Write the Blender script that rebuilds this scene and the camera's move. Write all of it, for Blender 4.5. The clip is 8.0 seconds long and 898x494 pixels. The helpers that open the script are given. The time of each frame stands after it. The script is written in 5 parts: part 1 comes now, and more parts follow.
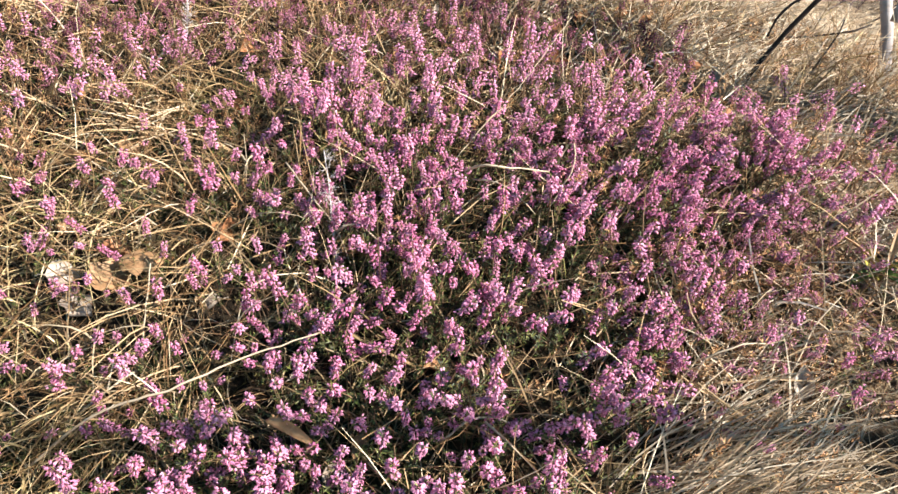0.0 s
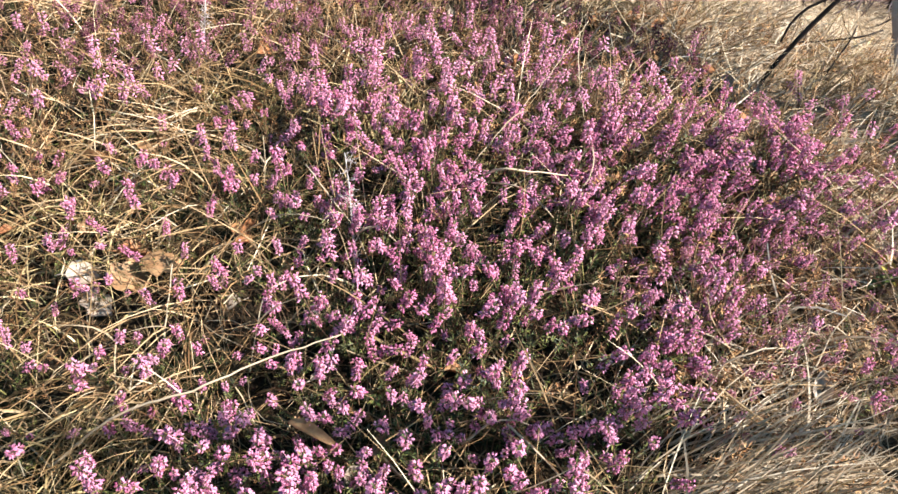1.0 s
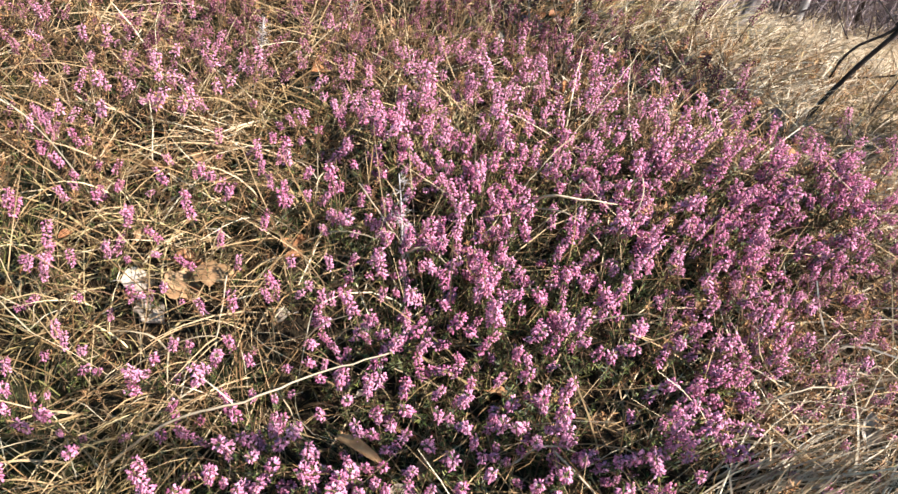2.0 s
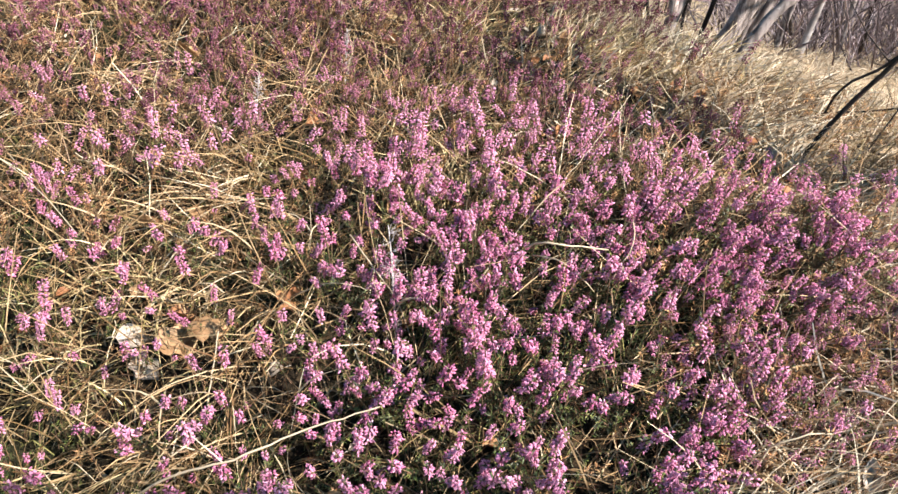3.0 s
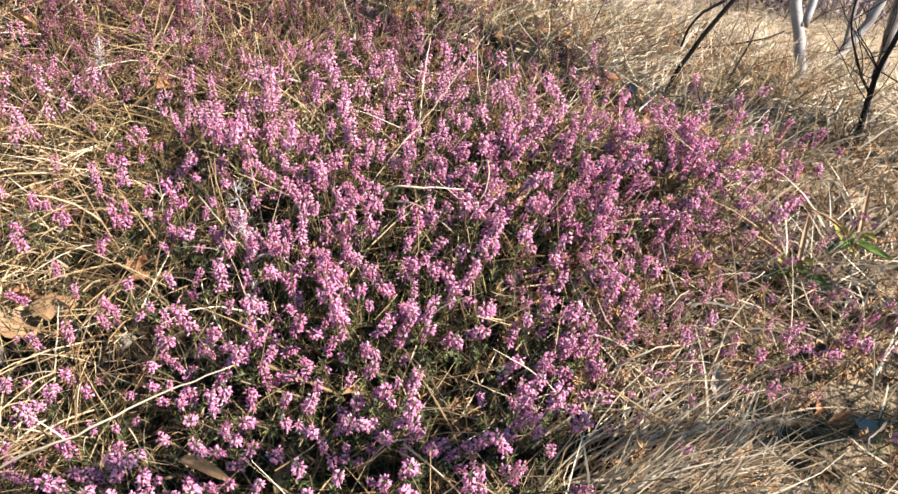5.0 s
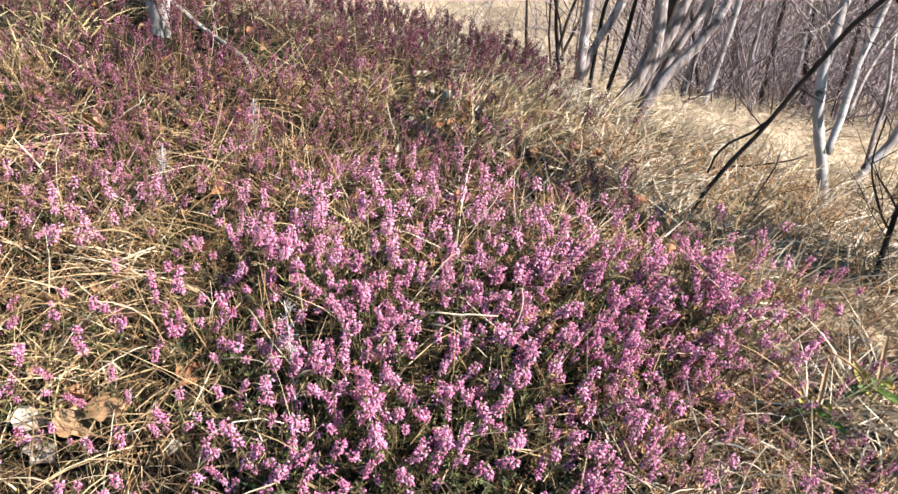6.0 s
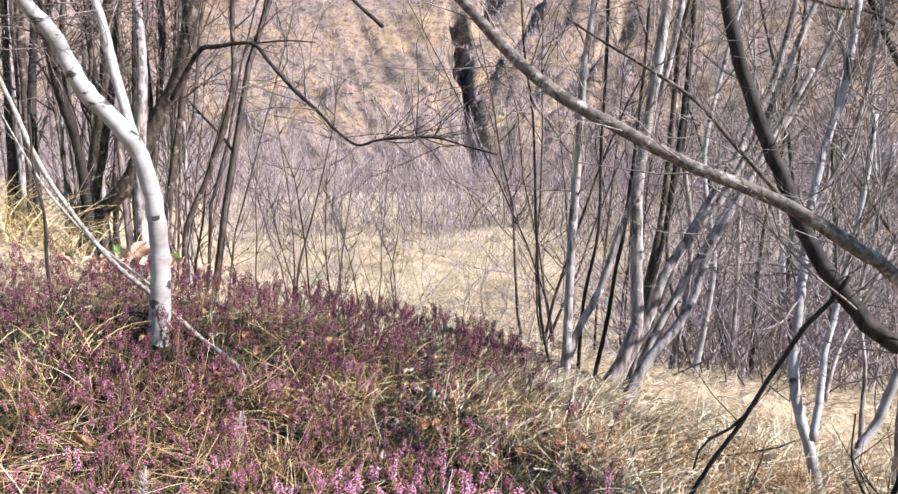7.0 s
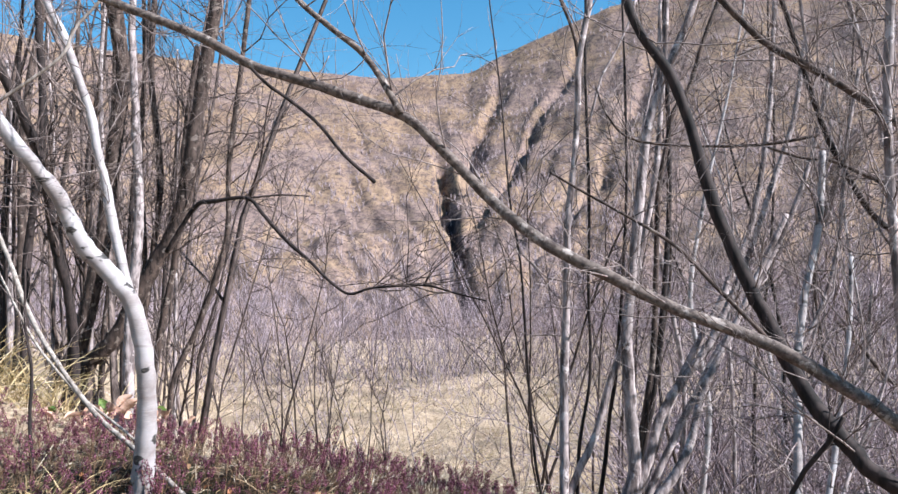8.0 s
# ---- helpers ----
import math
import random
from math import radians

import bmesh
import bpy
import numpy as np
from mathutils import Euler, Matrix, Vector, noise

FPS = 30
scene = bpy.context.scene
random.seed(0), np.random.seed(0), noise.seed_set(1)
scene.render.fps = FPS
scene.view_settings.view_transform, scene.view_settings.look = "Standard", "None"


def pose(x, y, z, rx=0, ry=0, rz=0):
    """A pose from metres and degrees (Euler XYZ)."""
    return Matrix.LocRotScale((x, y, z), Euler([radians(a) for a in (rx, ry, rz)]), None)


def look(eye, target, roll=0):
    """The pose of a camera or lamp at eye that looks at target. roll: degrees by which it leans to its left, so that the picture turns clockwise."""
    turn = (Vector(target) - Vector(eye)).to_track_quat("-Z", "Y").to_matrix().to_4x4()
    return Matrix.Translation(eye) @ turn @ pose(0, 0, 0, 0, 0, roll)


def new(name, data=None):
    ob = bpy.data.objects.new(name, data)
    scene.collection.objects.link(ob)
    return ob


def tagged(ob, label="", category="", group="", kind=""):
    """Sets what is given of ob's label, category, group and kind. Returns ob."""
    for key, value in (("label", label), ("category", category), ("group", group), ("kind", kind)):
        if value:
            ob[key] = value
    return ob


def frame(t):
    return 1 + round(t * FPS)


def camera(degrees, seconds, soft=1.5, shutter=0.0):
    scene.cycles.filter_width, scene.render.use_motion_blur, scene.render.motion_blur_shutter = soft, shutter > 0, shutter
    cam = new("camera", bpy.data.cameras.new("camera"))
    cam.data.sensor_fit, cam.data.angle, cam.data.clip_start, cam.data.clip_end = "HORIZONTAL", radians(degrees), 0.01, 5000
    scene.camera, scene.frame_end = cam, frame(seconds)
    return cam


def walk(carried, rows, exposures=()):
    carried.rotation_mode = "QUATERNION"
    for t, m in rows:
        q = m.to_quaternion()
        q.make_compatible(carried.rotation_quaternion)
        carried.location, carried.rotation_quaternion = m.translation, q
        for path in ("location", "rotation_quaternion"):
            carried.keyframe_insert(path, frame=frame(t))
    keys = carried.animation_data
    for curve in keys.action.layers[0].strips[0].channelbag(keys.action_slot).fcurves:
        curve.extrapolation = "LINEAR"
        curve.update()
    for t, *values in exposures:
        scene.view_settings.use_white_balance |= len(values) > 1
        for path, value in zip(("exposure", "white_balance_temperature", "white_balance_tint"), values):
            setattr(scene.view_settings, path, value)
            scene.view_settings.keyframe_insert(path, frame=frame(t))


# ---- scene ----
cam = camera(62.0, 8.0)
PATH = [
    (0, (-0.018, -0.004, 1.107), (0.02, 1.652, -0.014), 1.6),
    (0.5, (-0.026, -0.004, 1.11), (0.015, 1.651, -0.014), 1.7),
    (1, (-0.042, -0.006, 1.112), (-0.003, 1.65, -0.009), 2.0),
    (1.5, (-0.066, -0.01, 1.115), (-0.05, 1.65, -0.001), 3.1),
    (1.7, (-0.075, -0.012, 1.117), (-0.079, 1.652, 0.009), 3.3),
    (2.8, (-0.063, -0.005, 1.141), (-0.135, 1.715, 0.124), 2.1),
    (3, (-0.043, -0.002, 1.138), (-0.116, 1.726, 0.133), 1.0),
    (3.5, (0.011, 0.006, 1.13), (0.019, 1.747, 0.146), -0.8),
    (4, (0.044, 0.006, 1.12), (0.121, 1.746, 0.136), -1.7),
    (4.5, (0.052, 0.001, 1.102), (0.175, 1.713, 0.075), -1.3),
    (4.7, (0.05, -0.003, 1.094), (0.178, 1.688, 0.034), -1.2),
    (5.8, (0.02, -0.014, 1.169), (0.11, 1.685, 0.117), 2.4),
    (6, (0.017, -0.013, 1.197), (0.098, 1.763, 0.28), 1.7),
    (6.5, (0.03, -0.018, 1.242), (0.103, 1.899, 0.676), 0.2),
    (7, (0.057, -0.03, 1.286), (0.13, 1.952, 1.028), -0.6),
    (7.4, (0.054, -0.039, 1.28), (0.15, 1.958, 1.253), -1.0),
    (7.5, (0.054, -0.048, 1.286), (0.154, 1.949, 1.293), -1.0),
    (8, (0.054, -0.049, 1.288), (0.162, 1.944, 1.419), -1.5),
]
EXPOSURES = [(0.0, 1.72, 6500, 8), (3.5, 1.72, 6400, 8), (5.8, 1.74, 6250, 8), (6.5, 1.81, 6000, 9), (7.2, 1.72, 5750, 10), (8.0, 1.52, 5600, 11)]
walk(cam, [(t, look(eye, target, roll)) for t, eye, target, roll in PATH], EXPOSURES)

# ---- body ----
# ---------------------------------------------------------------- light
SUN_AZ, SUN_EL = 112.0, 38.0          # degrees: azimuth from the view's +y towards +x, height

world = bpy.data.worlds.new("sky")
scene.world = world
world.use_nodes = True
wt = world.node_tree
bg = wt.nodes["Background"]
sky = wt.nodes.new("ShaderNodeTexSky")
sky.sky_type = 'NISHITA'
sky.sun_disc = False
sky.sun_elevation = radians(SUN_EL)
sky.sun_rotation = radians(SUN_AZ)
sky.altitude = 700
sky.air_density = 1.4
sky.dust_density = 0.0
sky.ozone_density = 1.5
tint = wt.nodes.new("ShaderNodeHueSaturation")        # the deep clear blue of a dry winter day
tint.inputs["Hue"].default_value = 0.485
tint.inputs["Saturation"].default_value = 1.35
wt.links.new(sky.outputs[0], tint.inputs["Color"])
wt.links.new(tint.outputs[0], bg.inputs[0])
bg.inputs[1].default_value = 0.055

sun_data = bpy.data.lights.new("sun", 'SUN')
sun_data.energy = 5.0
sun_data.angle = radians(0.55)
sun_data.color = (1.0, 0.95, 0.87)
sun = new("sun", sun_data)
sun_from = Vector((math.sin(radians(SUN_AZ)) * math.cos(radians(SUN_EL)),
                   math.cos(radians(SUN_AZ)) * math.cos(radians(SUN_EL)), math.sin(radians(SUN_EL))))
sun.matrix_world = look(sun_from * 50, (0, 0, 0))

rng = np.random.default_rng(7)


# ---------------------------------------------------------------- materials
class Nodes:
    """A node material under construction."""

    def __init__(self, name):
        self.mat = bpy.data.materials.new(name)
        self.mat.use_nodes = True
        self.t = self.mat.node_tree
        self.bsdf = self.t.nodes["Principled BSDF"]
        self.out = self.t.nodes["Material Output"]

    def put(self, socket, value):
        if isinstance(value, bpy.types.NodeSocket):
            self.t.links.new(value, socket)
        else:
            socket.default_value = value

    def coords(self, kind="Object"):
        return self.t.nodes.new("ShaderNodeTexCoord").outputs[kind]

    def scaled(self, vector, scale):
        n = self.t.nodes.new("ShaderNodeMapping")
        self.t.links.new(vector, n.inputs["Vector"])
        n.inputs["Scale"].default_value = scale
        return n.outputs[0]

    def noise(self, vector, scale, detail=4.0, rough=0.55, warp=0.0):
        n = self.t.nodes.new("ShaderNodeTexNoise")
        self.t.links.new(vector, n.inputs["Vector"])
        n.inputs["Scale"].default_value = scale
        n.inputs["Detail"].default_value = detail
        n.inputs["Roughness"].default_value = rough
        n.inputs["Distortion"].default_value = warp
        return n.outputs["Fac"]

    def ramp(self, fac, stops):
        n = self.t.nodes.new("ShaderNodeValToRGB")
        self.t.links.new(fac, n.inputs[0])
        els = n.color_ramp.elements
        while len(els) < len(stops):
            els.new(0.5)
        for e, (p, c) in zip(els, stops):
            e.position = p
            e.color = (*c, 1) if len(c) == 3 else c
        return n.outputs[0]

    def grey(self, fac, a, b, lo=0.0, hi=1.0):
        n = self.t.nodes.new("ShaderNodeMapRange")
        n.interpolation_type = 'SMOOTHSTEP'
        self.put(n.inputs[0], fac)
        for k, v in zip((1, 2, 3, 4), (a, b, lo, hi)):
            n.inputs[k].default_value = v
        return n.outputs[0]

    def mix(self, fac, a, b, mode='MIX'):
        n = self.t.nodes.new("ShaderNodeMix")
        n.data_type = 'RGBA'
        n.blend_type = mode
        self.put(n.inputs[0], fac)
        for k, v in ((6, a), (7, b)):
            self.put(n.inputs[k], (*v, 1) if isinstance(v, tuple) and len(v) == 3 else v)
        return n.outputs[2]

    def maths(self, op, a, b=0.0):
        n = self.t.nodes.new("ShaderNodeMath")
        n.operation = op
        self.put(n.inputs[0], a)
        self.put(n.inputs[1], b)
        return n.outputs[0]

    def island(self):
        return self.t.nodes.new("ShaderNodeNewGeometry").outputs["Random Per Island"]

    def object_random(self):
        return self.t.nodes.new("ShaderNodeObjectInfo").outputs["Random"]

    def split(self, vector):
        n = self.t.nodes.new("ShaderNodeSeparateXYZ")
        self.t.links.new(vector, n.inputs[0])
        return n.outputs

    def bump(self, height, strength=0.5, distance=0.01):
        n = self.t.nodes.new("ShaderNodeBump")
        n.inputs["Strength"].default_value = strength
        n.inputs["Distance"].default_value = distance
        self.t.links.new(height, n.inputs["Height"])
        self.t.links.new(n.outputs[0], self.bsdf.inputs["Normal"])

    def done(self, colour, rough=0.7, specular=0.3):
        self.put(self.bsdf.inputs["Base Color"], (*colour, 1) if isinstance(colour, tuple) else colour)
        self.put(self.bsdf.inputs["Roughness"], rough)
        self.bsdf.inputs["Specular IOR Level"].default_value = specular
        return self.mat

    def thin(self, colour, amount=0.35, rough=0.6, specular=0.25):
        """Petals, blades and leaves: some light passes through."""
        self.done(colour, rough, specular)
        tr = self.t.nodes.new("ShaderNodeBsdfTranslucent")
        self.put(tr.inputs[0], (*colour, 1) if isinstance(colour, tuple) else colour)
        mixer = self.t.nodes.new("ShaderNodeMixShader")
        mixer.inputs[0].default_value = amount
        self.t.links.new(self.bsdf.outputs[0], mixer.inputs[1])
        self.t.links.new(tr.outputs[0], mixer.inputs[2])
        self.t.links.new(mixer.outputs[0], self.out.inputs[0])
        return self.mat


def heath_flower(name, pale, deep, dry):
    n = Nodes(name)
    col = n.ramp(n.island(), [(0.0, dry), (0.08, tuple(0.4 * v for v in deep)), (0.32, tuple(0.85 * v for v in deep)), (0.72, tuple((a + b) / 2 for a, b in zip(deep, pale))), (1.0, pale)])
    where = n.t.nodes.new("ShaderNodeNewGeometry").outputs["Position"]
    patch = n.noise(where, 7.0, 3)
    col = n.mix(n.grey(patch, 0.35, 0.75, 0.0, 0.5), col, deep)
    col = n.mix(n.grey(n.object_random(), 0.0, 1.0, 0.0, 0.4), col, pale)
    return n.thin(col, 0.22, 0.8, 0.12)


def blade(name, stops, patch_colour, patch=0.4, amount=0.18):
    n = Nodes(name)
    c = n.coords()
    col = n.ramp(n.island(), stops)
    col = n.mix(n.grey(n.noise(c, 5.0, 3), 0.45, 0.7, 0.0, patch), col, patch_colour)
    col = n.mix(n.grey(n.noise(c, 160.0, 2), 0.45, 0.75, 0.0, 0.25), col, (0.34, 0.25, 0.13))
    return n.thin(col, amount, 0.55, 0.35)


def bark(name, light, dark, scale=1.0, lichen=None, vary=0.0, stretch=0.22):
    n = Nodes(name)
    c = n.coords()
    long_way = n.scaled(c, (1.0, 1.0, stretch))
    f = n.noise(long_way, 60 * scale, 5, 0.65)
    col = n.mix(n.grey(f, 0.38, 0.62), dark, light)
    big = n.noise(c, 9 * scale, 4)
    col = n.mix(n.grey(big, 0.45, 0.7, 0.0, 0.5), col, tuple(0.55 * v for v in light))
    if lichen:
        col = n.mix(n.grey(n.noise(c, 26 * scale, 5, 0.7), 0.56, 0.64, 0.0, 0.85), col, lichen)
    if vary:
        col = n.mix(vary, col, n.mix(1.0, col, n.ramp(n.island(), [(0.0, (0.12, 0.11, 0.11)), (0.45, (0.5, 0.48, 0.48)), (1.0, (1.0, 1.0, 1.0))]), 'MULTIPLY'))
    n.bump(f, 0.5, 0.0008)
    return n.done(col, 0.85, 0.2)


def birch_bark(name):
    n = Nodes(name)
    c = n.coords()
    bands = n.scaled(c, (5.0, 5.0, 60.0))
    f = n.noise(bands, 1.0, 5, 0.6, 0.3)
    col = n.mix(n.grey(n.noise(c, 14.0, 4), 0.35, 0.7), (0.34, 0.305, 0.30), (0.20, 0.165, 0.155))
    col = n.mix(n.grey(f, 0.55, 0.66, 0.0, 0.75), col, (0.20, 0.16, 0.15))
    scar = n.noise(n.scaled(c, (14.0, 14.0, 26.0)), 1.0, 3)
    col = n.mix(n.grey(scar, 0.62, 0.66, 0.0, 1.0), col, (0.035, 0.03, 0.028))
    fine = n.noise(n.scaled(c, (60.0, 60.0, 500.0)), 1.0, 2)
    col = n.mix(n.grey(fine, 0.55, 0.75, 0.0, 0.4), col, (0.45, 0.38, 0.33))
    n.bump(f, 0.4, 0.0008)
    return n.done(col, 0.6, 0.3)


def ground_material():
    n = Nodes("earth_and_litter")
    c = n.coords()
    x, y, z = n.split(c)
    # earth taken near black: deep shade between the plants is in its colour
    shaded_soil = n.ramp(n.noise(c, 45, 6, 0.7), [(0.3, (0.006, 0.004, 0.003)), (0.5, (0.022, 0.015, 0.009)), (0.72, (0.11, 0.07, 0.038))])
    shaded_soil = n.mix(n.grey(n.noise(c, 6, 4), 0.45, 0.6, 0, 0.6), shaded_soil, (0.025, 0.028, 0.011))
    straw = n.ramp(n.noise(c, 22, 6, 0.75, 0.6),
                   [(0.3, (0.13, 0.088, 0.055)), (0.5, (0.36, 0.265, 0.175)), (0.72, (0.60, 0.465, 0.335))])
    straw = n.mix(n.grey(n.noise(c, 0.5, 4), 0.45, 0.65, 0, 0.5), straw, (0.31, 0.225, 0.15))
    straw = n.mix(n.grey(n.noise(c, 1.3, 6, 0.65), 0.46, 0.62, 0, 0.75), straw, (0.17, 0.125, 0.085))
    litter = n.mix(n.grey(n.noise(c, 30, 5, 0.7), 0.42, 0.6), (0.06, 0.04, 0.026), (0.36, 0.255, 0.16))
    slope = n.mix(n.grey(n.maths('ADD', x, n.maths('MULTIPLY', n.noise(c, 3.0, 3), 0.4)), 0.45, 0.7), shaded_soil, litter)
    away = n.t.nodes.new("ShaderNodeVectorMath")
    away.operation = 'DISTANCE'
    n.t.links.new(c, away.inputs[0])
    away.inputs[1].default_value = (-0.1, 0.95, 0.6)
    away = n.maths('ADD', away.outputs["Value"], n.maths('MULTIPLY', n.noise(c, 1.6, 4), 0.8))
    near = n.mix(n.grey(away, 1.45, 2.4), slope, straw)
    hill_c = n.scaled(c, (0.012, 0.012, 0.012))
    hill = n.ramp(n.noise(hill_c, 3.0, 8, 0.65, 0.3),
                  [(0.32, (0.15, 0.102, 0.076)), (0.46, (0.275, 0.19, 0.118)), (0.6, (0.345, 0.24, 0.15)), (0.8, (0.41, 0.295, 0.175))])
    wood = n.grey(n.noise(hill_c, 2.6, 9, 0.7, 0.4), 0.44, 0.58, 0.0, 0.9)
    hill = n.mix(wood, hill, (0.26, 0.19, 0.16))
    face_c = n.scaled(c, (0.012, 0.0045, 0.012))
    grain = n.noise(face_c, 95.0, 4, 0.75)
    hill = n.mix(n.grey(grain, 0.47, 0.58, 0.0, 0.65), hill, (0.085, 0.06, 0.055))
    rock = n.noise(face_c, 30.0, 6, 0.75)
    hill = n.mix(n.grey(rock, 0.50, 0.62, 0, 0.8), hill, (0.085, 0.062, 0.06))
    hill = n.mix(n.grey(rock, 0.46, 0.36, 0, 0.35), hill, (0.44, 0.32, 0.20))
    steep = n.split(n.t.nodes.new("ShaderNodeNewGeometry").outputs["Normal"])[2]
    # ravine shade painted in: steep faces turn to blue-black rock
    shaded_rock = n.mix(n.noise(hill_c, 60.0, 5, 0.7), (0.012, 0.013, 0.018), (0.075, 0.07, 0.08))
    hill = n.mix(n.grey(n.maths('ADD', steep, n.maths('MULTIPLY', n.noise(hill_c, 12.0, 5, 0.7), 0.25)), 0.62, 0.40), hill, shaded_rock)
    hill = n.mix(1.0, hill, (0.74, 0.71, 0.72), 'MULTIPLY')
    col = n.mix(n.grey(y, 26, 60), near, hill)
    n.bump(n.noise(c, 60, 5, 0.7), 0.9, 0.02)
    return n.done(col, 0.95, 0.1)


M_FLOWER = heath_flower("heath_bells", (0.87, 0.45, 0.63), (0.61, 0.175, 0.335), (0.48, 0.22, 0.115))
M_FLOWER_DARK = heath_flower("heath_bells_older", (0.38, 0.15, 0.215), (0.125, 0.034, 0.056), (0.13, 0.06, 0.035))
M_FLOWER_FADED = heath_flower("heath_bells_faded", (0.64, 0.31, 0.41), (0.32, 0.095, 0.155), (0.30, 0.14, 0.075))
M_ANTHER = bark("dark_anthers", (0.10, 0.03, 0.035), (0.05, 0.015, 0.02), 5)
M_NEEDLE = blade("heath_needles", [(0, (0.010, 0.018, 0.006)), (0.5, (0.032, 0.046, 0.012)), (0.85, (0.10, 0.13, 0.03)), (1, (0.26, 0.23, 0.065))], (0.07, 0.042, 0.016), 0.4, 0.12)
M_NEEDLE_RED = blade("reddish_heath_needles", [(0, (0.016, 0.009, 0.006)), (0.6, (0.055, 0.031, 0.019)), (1, (0.18, 0.10, 0.05))], (0.03, 0.022, 0.012), 0.5, 0.12)
M_NEEDLE_GOLD = blade("withered_heath_needles", [(0, (0.13, 0.055, 0.025)), (0.55, (0.46, 0.22, 0.095)), (1, (0.70, 0.43, 0.20))], (0.24, 0.11, 0.045), 0.4, 0.25)
M_STEM = bark("heath_stems", (0.20, 0.12, 0.07), (0.07, 0.04, 0.025), 3)
M_PALE = blade("bleached_straw", [(0, (0.16, 0.10, 0.06)), (0.4, (0.42, 0.31, 0.21)), (0.9, (0.64, 0.53, 0.405)), (1, (0.78, 0.70, 0.59))], (0.24, 0.165, 0.10), 0.55)
M_STRAW = blade("dry_straw", [(0, (0.11, 0.05, 0.022)), (0.4, (0.31, 0.185, 0.088)), (0.85, (0.50, 0.345, 0.20)), (1, (0.76, 0.64, 0.47))], (0.125, 0.09, 0.035), 0.75)
M_TUFT = blade("green_yellow_grass", [(0, (0.16, 0.12, 0.045)), (0.5, (0.42, 0.30, 0.14)), (1, (0.72, 0.56, 0.33))], (0.18, 0.145, 0.05), 0.5)
M_MEADOW = blade("meadow_grass", [(0, (0.28, 0.19, 0.12)), (0.5, (0.52, 0.39, 0.275)), (1, (0.70, 0.57, 0.44))], (0.27, 0.20, 0.12), 0.6)
M_MOSS = blade("olive_moss", [(0, (0.05, 0.05, 0.014)), (0.5, (0.14, 0.135, 0.04)), (1, (0.30, 0.26, 0.09))], (0.10, 0.075, 0.025), 0.5)
M_BIRCH = birch_bark("birch_bark")
M_GREY = bark("grey_bark", (0.35, 0.285, 0.27), (0.075, 0.056, 0.052), 0.8, (0.48, 0.41, 0.39))
M_LIMB = bark("limb_bark", (0.155, 0.12, 0.10), (0.055, 0.04, 0.035), 1.6, (0.31, 0.26, 0.23), 0.0, 1.0)
M_BROWN = bark("brown_bark", (0.09, 0.062, 0.05), (0.02, 0.014, 0.012), 1.0, (0.21, 0.165, 0.14))
M_WOOD = bark("wood_edge_bark", (0.27, 0.205, 0.18), (0.05, 0.036, 0.032), 0.7, None, 0.9)
M_DARK = bark("dark_bark", (0.04, 0.028, 0.025), (0.012, 0.009, 0.008), 1.0)
M_TWIG = bark("twig_bark", (0.42, 0.34, 0.31), (0.16, 0.12, 0.105), 2.0, None, 0.9)
M_POLE = bark("weathered_wood", (0.36, 0.305, 0.265), (0.15, 0.12, 0.098), 1.5)
M_THICKET = bark("thicket_bark", (0.60, 0.485, 0.51), (0.20, 0.15, 0.16), 0.6, None, 0.88)
M_FARWOOD = bark("far_wood_bark", (0.30, 0.23, 0.22), (0.15, 0.11, 0.11), 0.3)
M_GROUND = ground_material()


def leaf_material(name, light, dark):
    n = Nodes(name)
    c = n.coords()
    col = n.mix(n.grey(n.noise(c, 90, 4), 0.35, 0.7), light, dark)
    return n.thin(col, 0.25, 0.6, 0.3)


M_LEAF = [leaf_material("dead_leaf_tan", (0.42, 0.25, 0.13), (0.27, 0.145, 0.07)),
          leaf_material("dead_leaf_pale", (0.50, 0.41, 0.34), (0.33, 0.25, 0.20)),
          leaf_material("dead_leaf_rust", (0.40, 0.18, 0.08), (0.24, 0.10, 0.05)),
          leaf_material("green_leaf", (0.15, 0.20, 0.045), (0.07, 0.11, 0.025))]


# ---------------------------------------------------------------- mesh helpers
def mesh_data(name, verts, faces, material, smooth=True):
    """A mesh from an array of points and a list of index arrays (n, 3) or (n, 4)."""
    me = bpy.data.meshes.new(name)
    verts = np.asarray(verts, dtype=np.float32).reshape(-1, 3)
    groups = [np.asarray(f, dtype=np.int32) for f in faces if len(f)]
    loops = np.concatenate([f.ravel() for f in groups])
    totals = np.concatenate([np.full(len(f), f.shape[1], dtype=np.int32) for f in groups])
    starts = np.concatenate(([0], np.cumsum(totals)[:-1])).astype(np.int32)
    me.vertices.add(len(verts))
    me.vertices.foreach_set("co", verts.ravel())
    me.loops.add(len(loops))
    me.loops.foreach_set("vertex_index", loops)
    me.polygons.add(len(totals))
    me.polygons.foreach_set("loop_start", starts)
    me.polygons.foreach_set("loop_total", totals)
    me.polygons.foreach_set("use_smooth", np.full(len(totals), smooth))
    me.materials.append(material)
    me.update(calc_edges=True)
    return me


def part(name, data, parent, label="", kind=""):
    ob = new(name, data)
    if parent is not None:
        ob.parent = parent
        ob.matrix_parent_inverse = parent.matrix_basis.inverted()
    return tagged(ob, label, kind=kind)


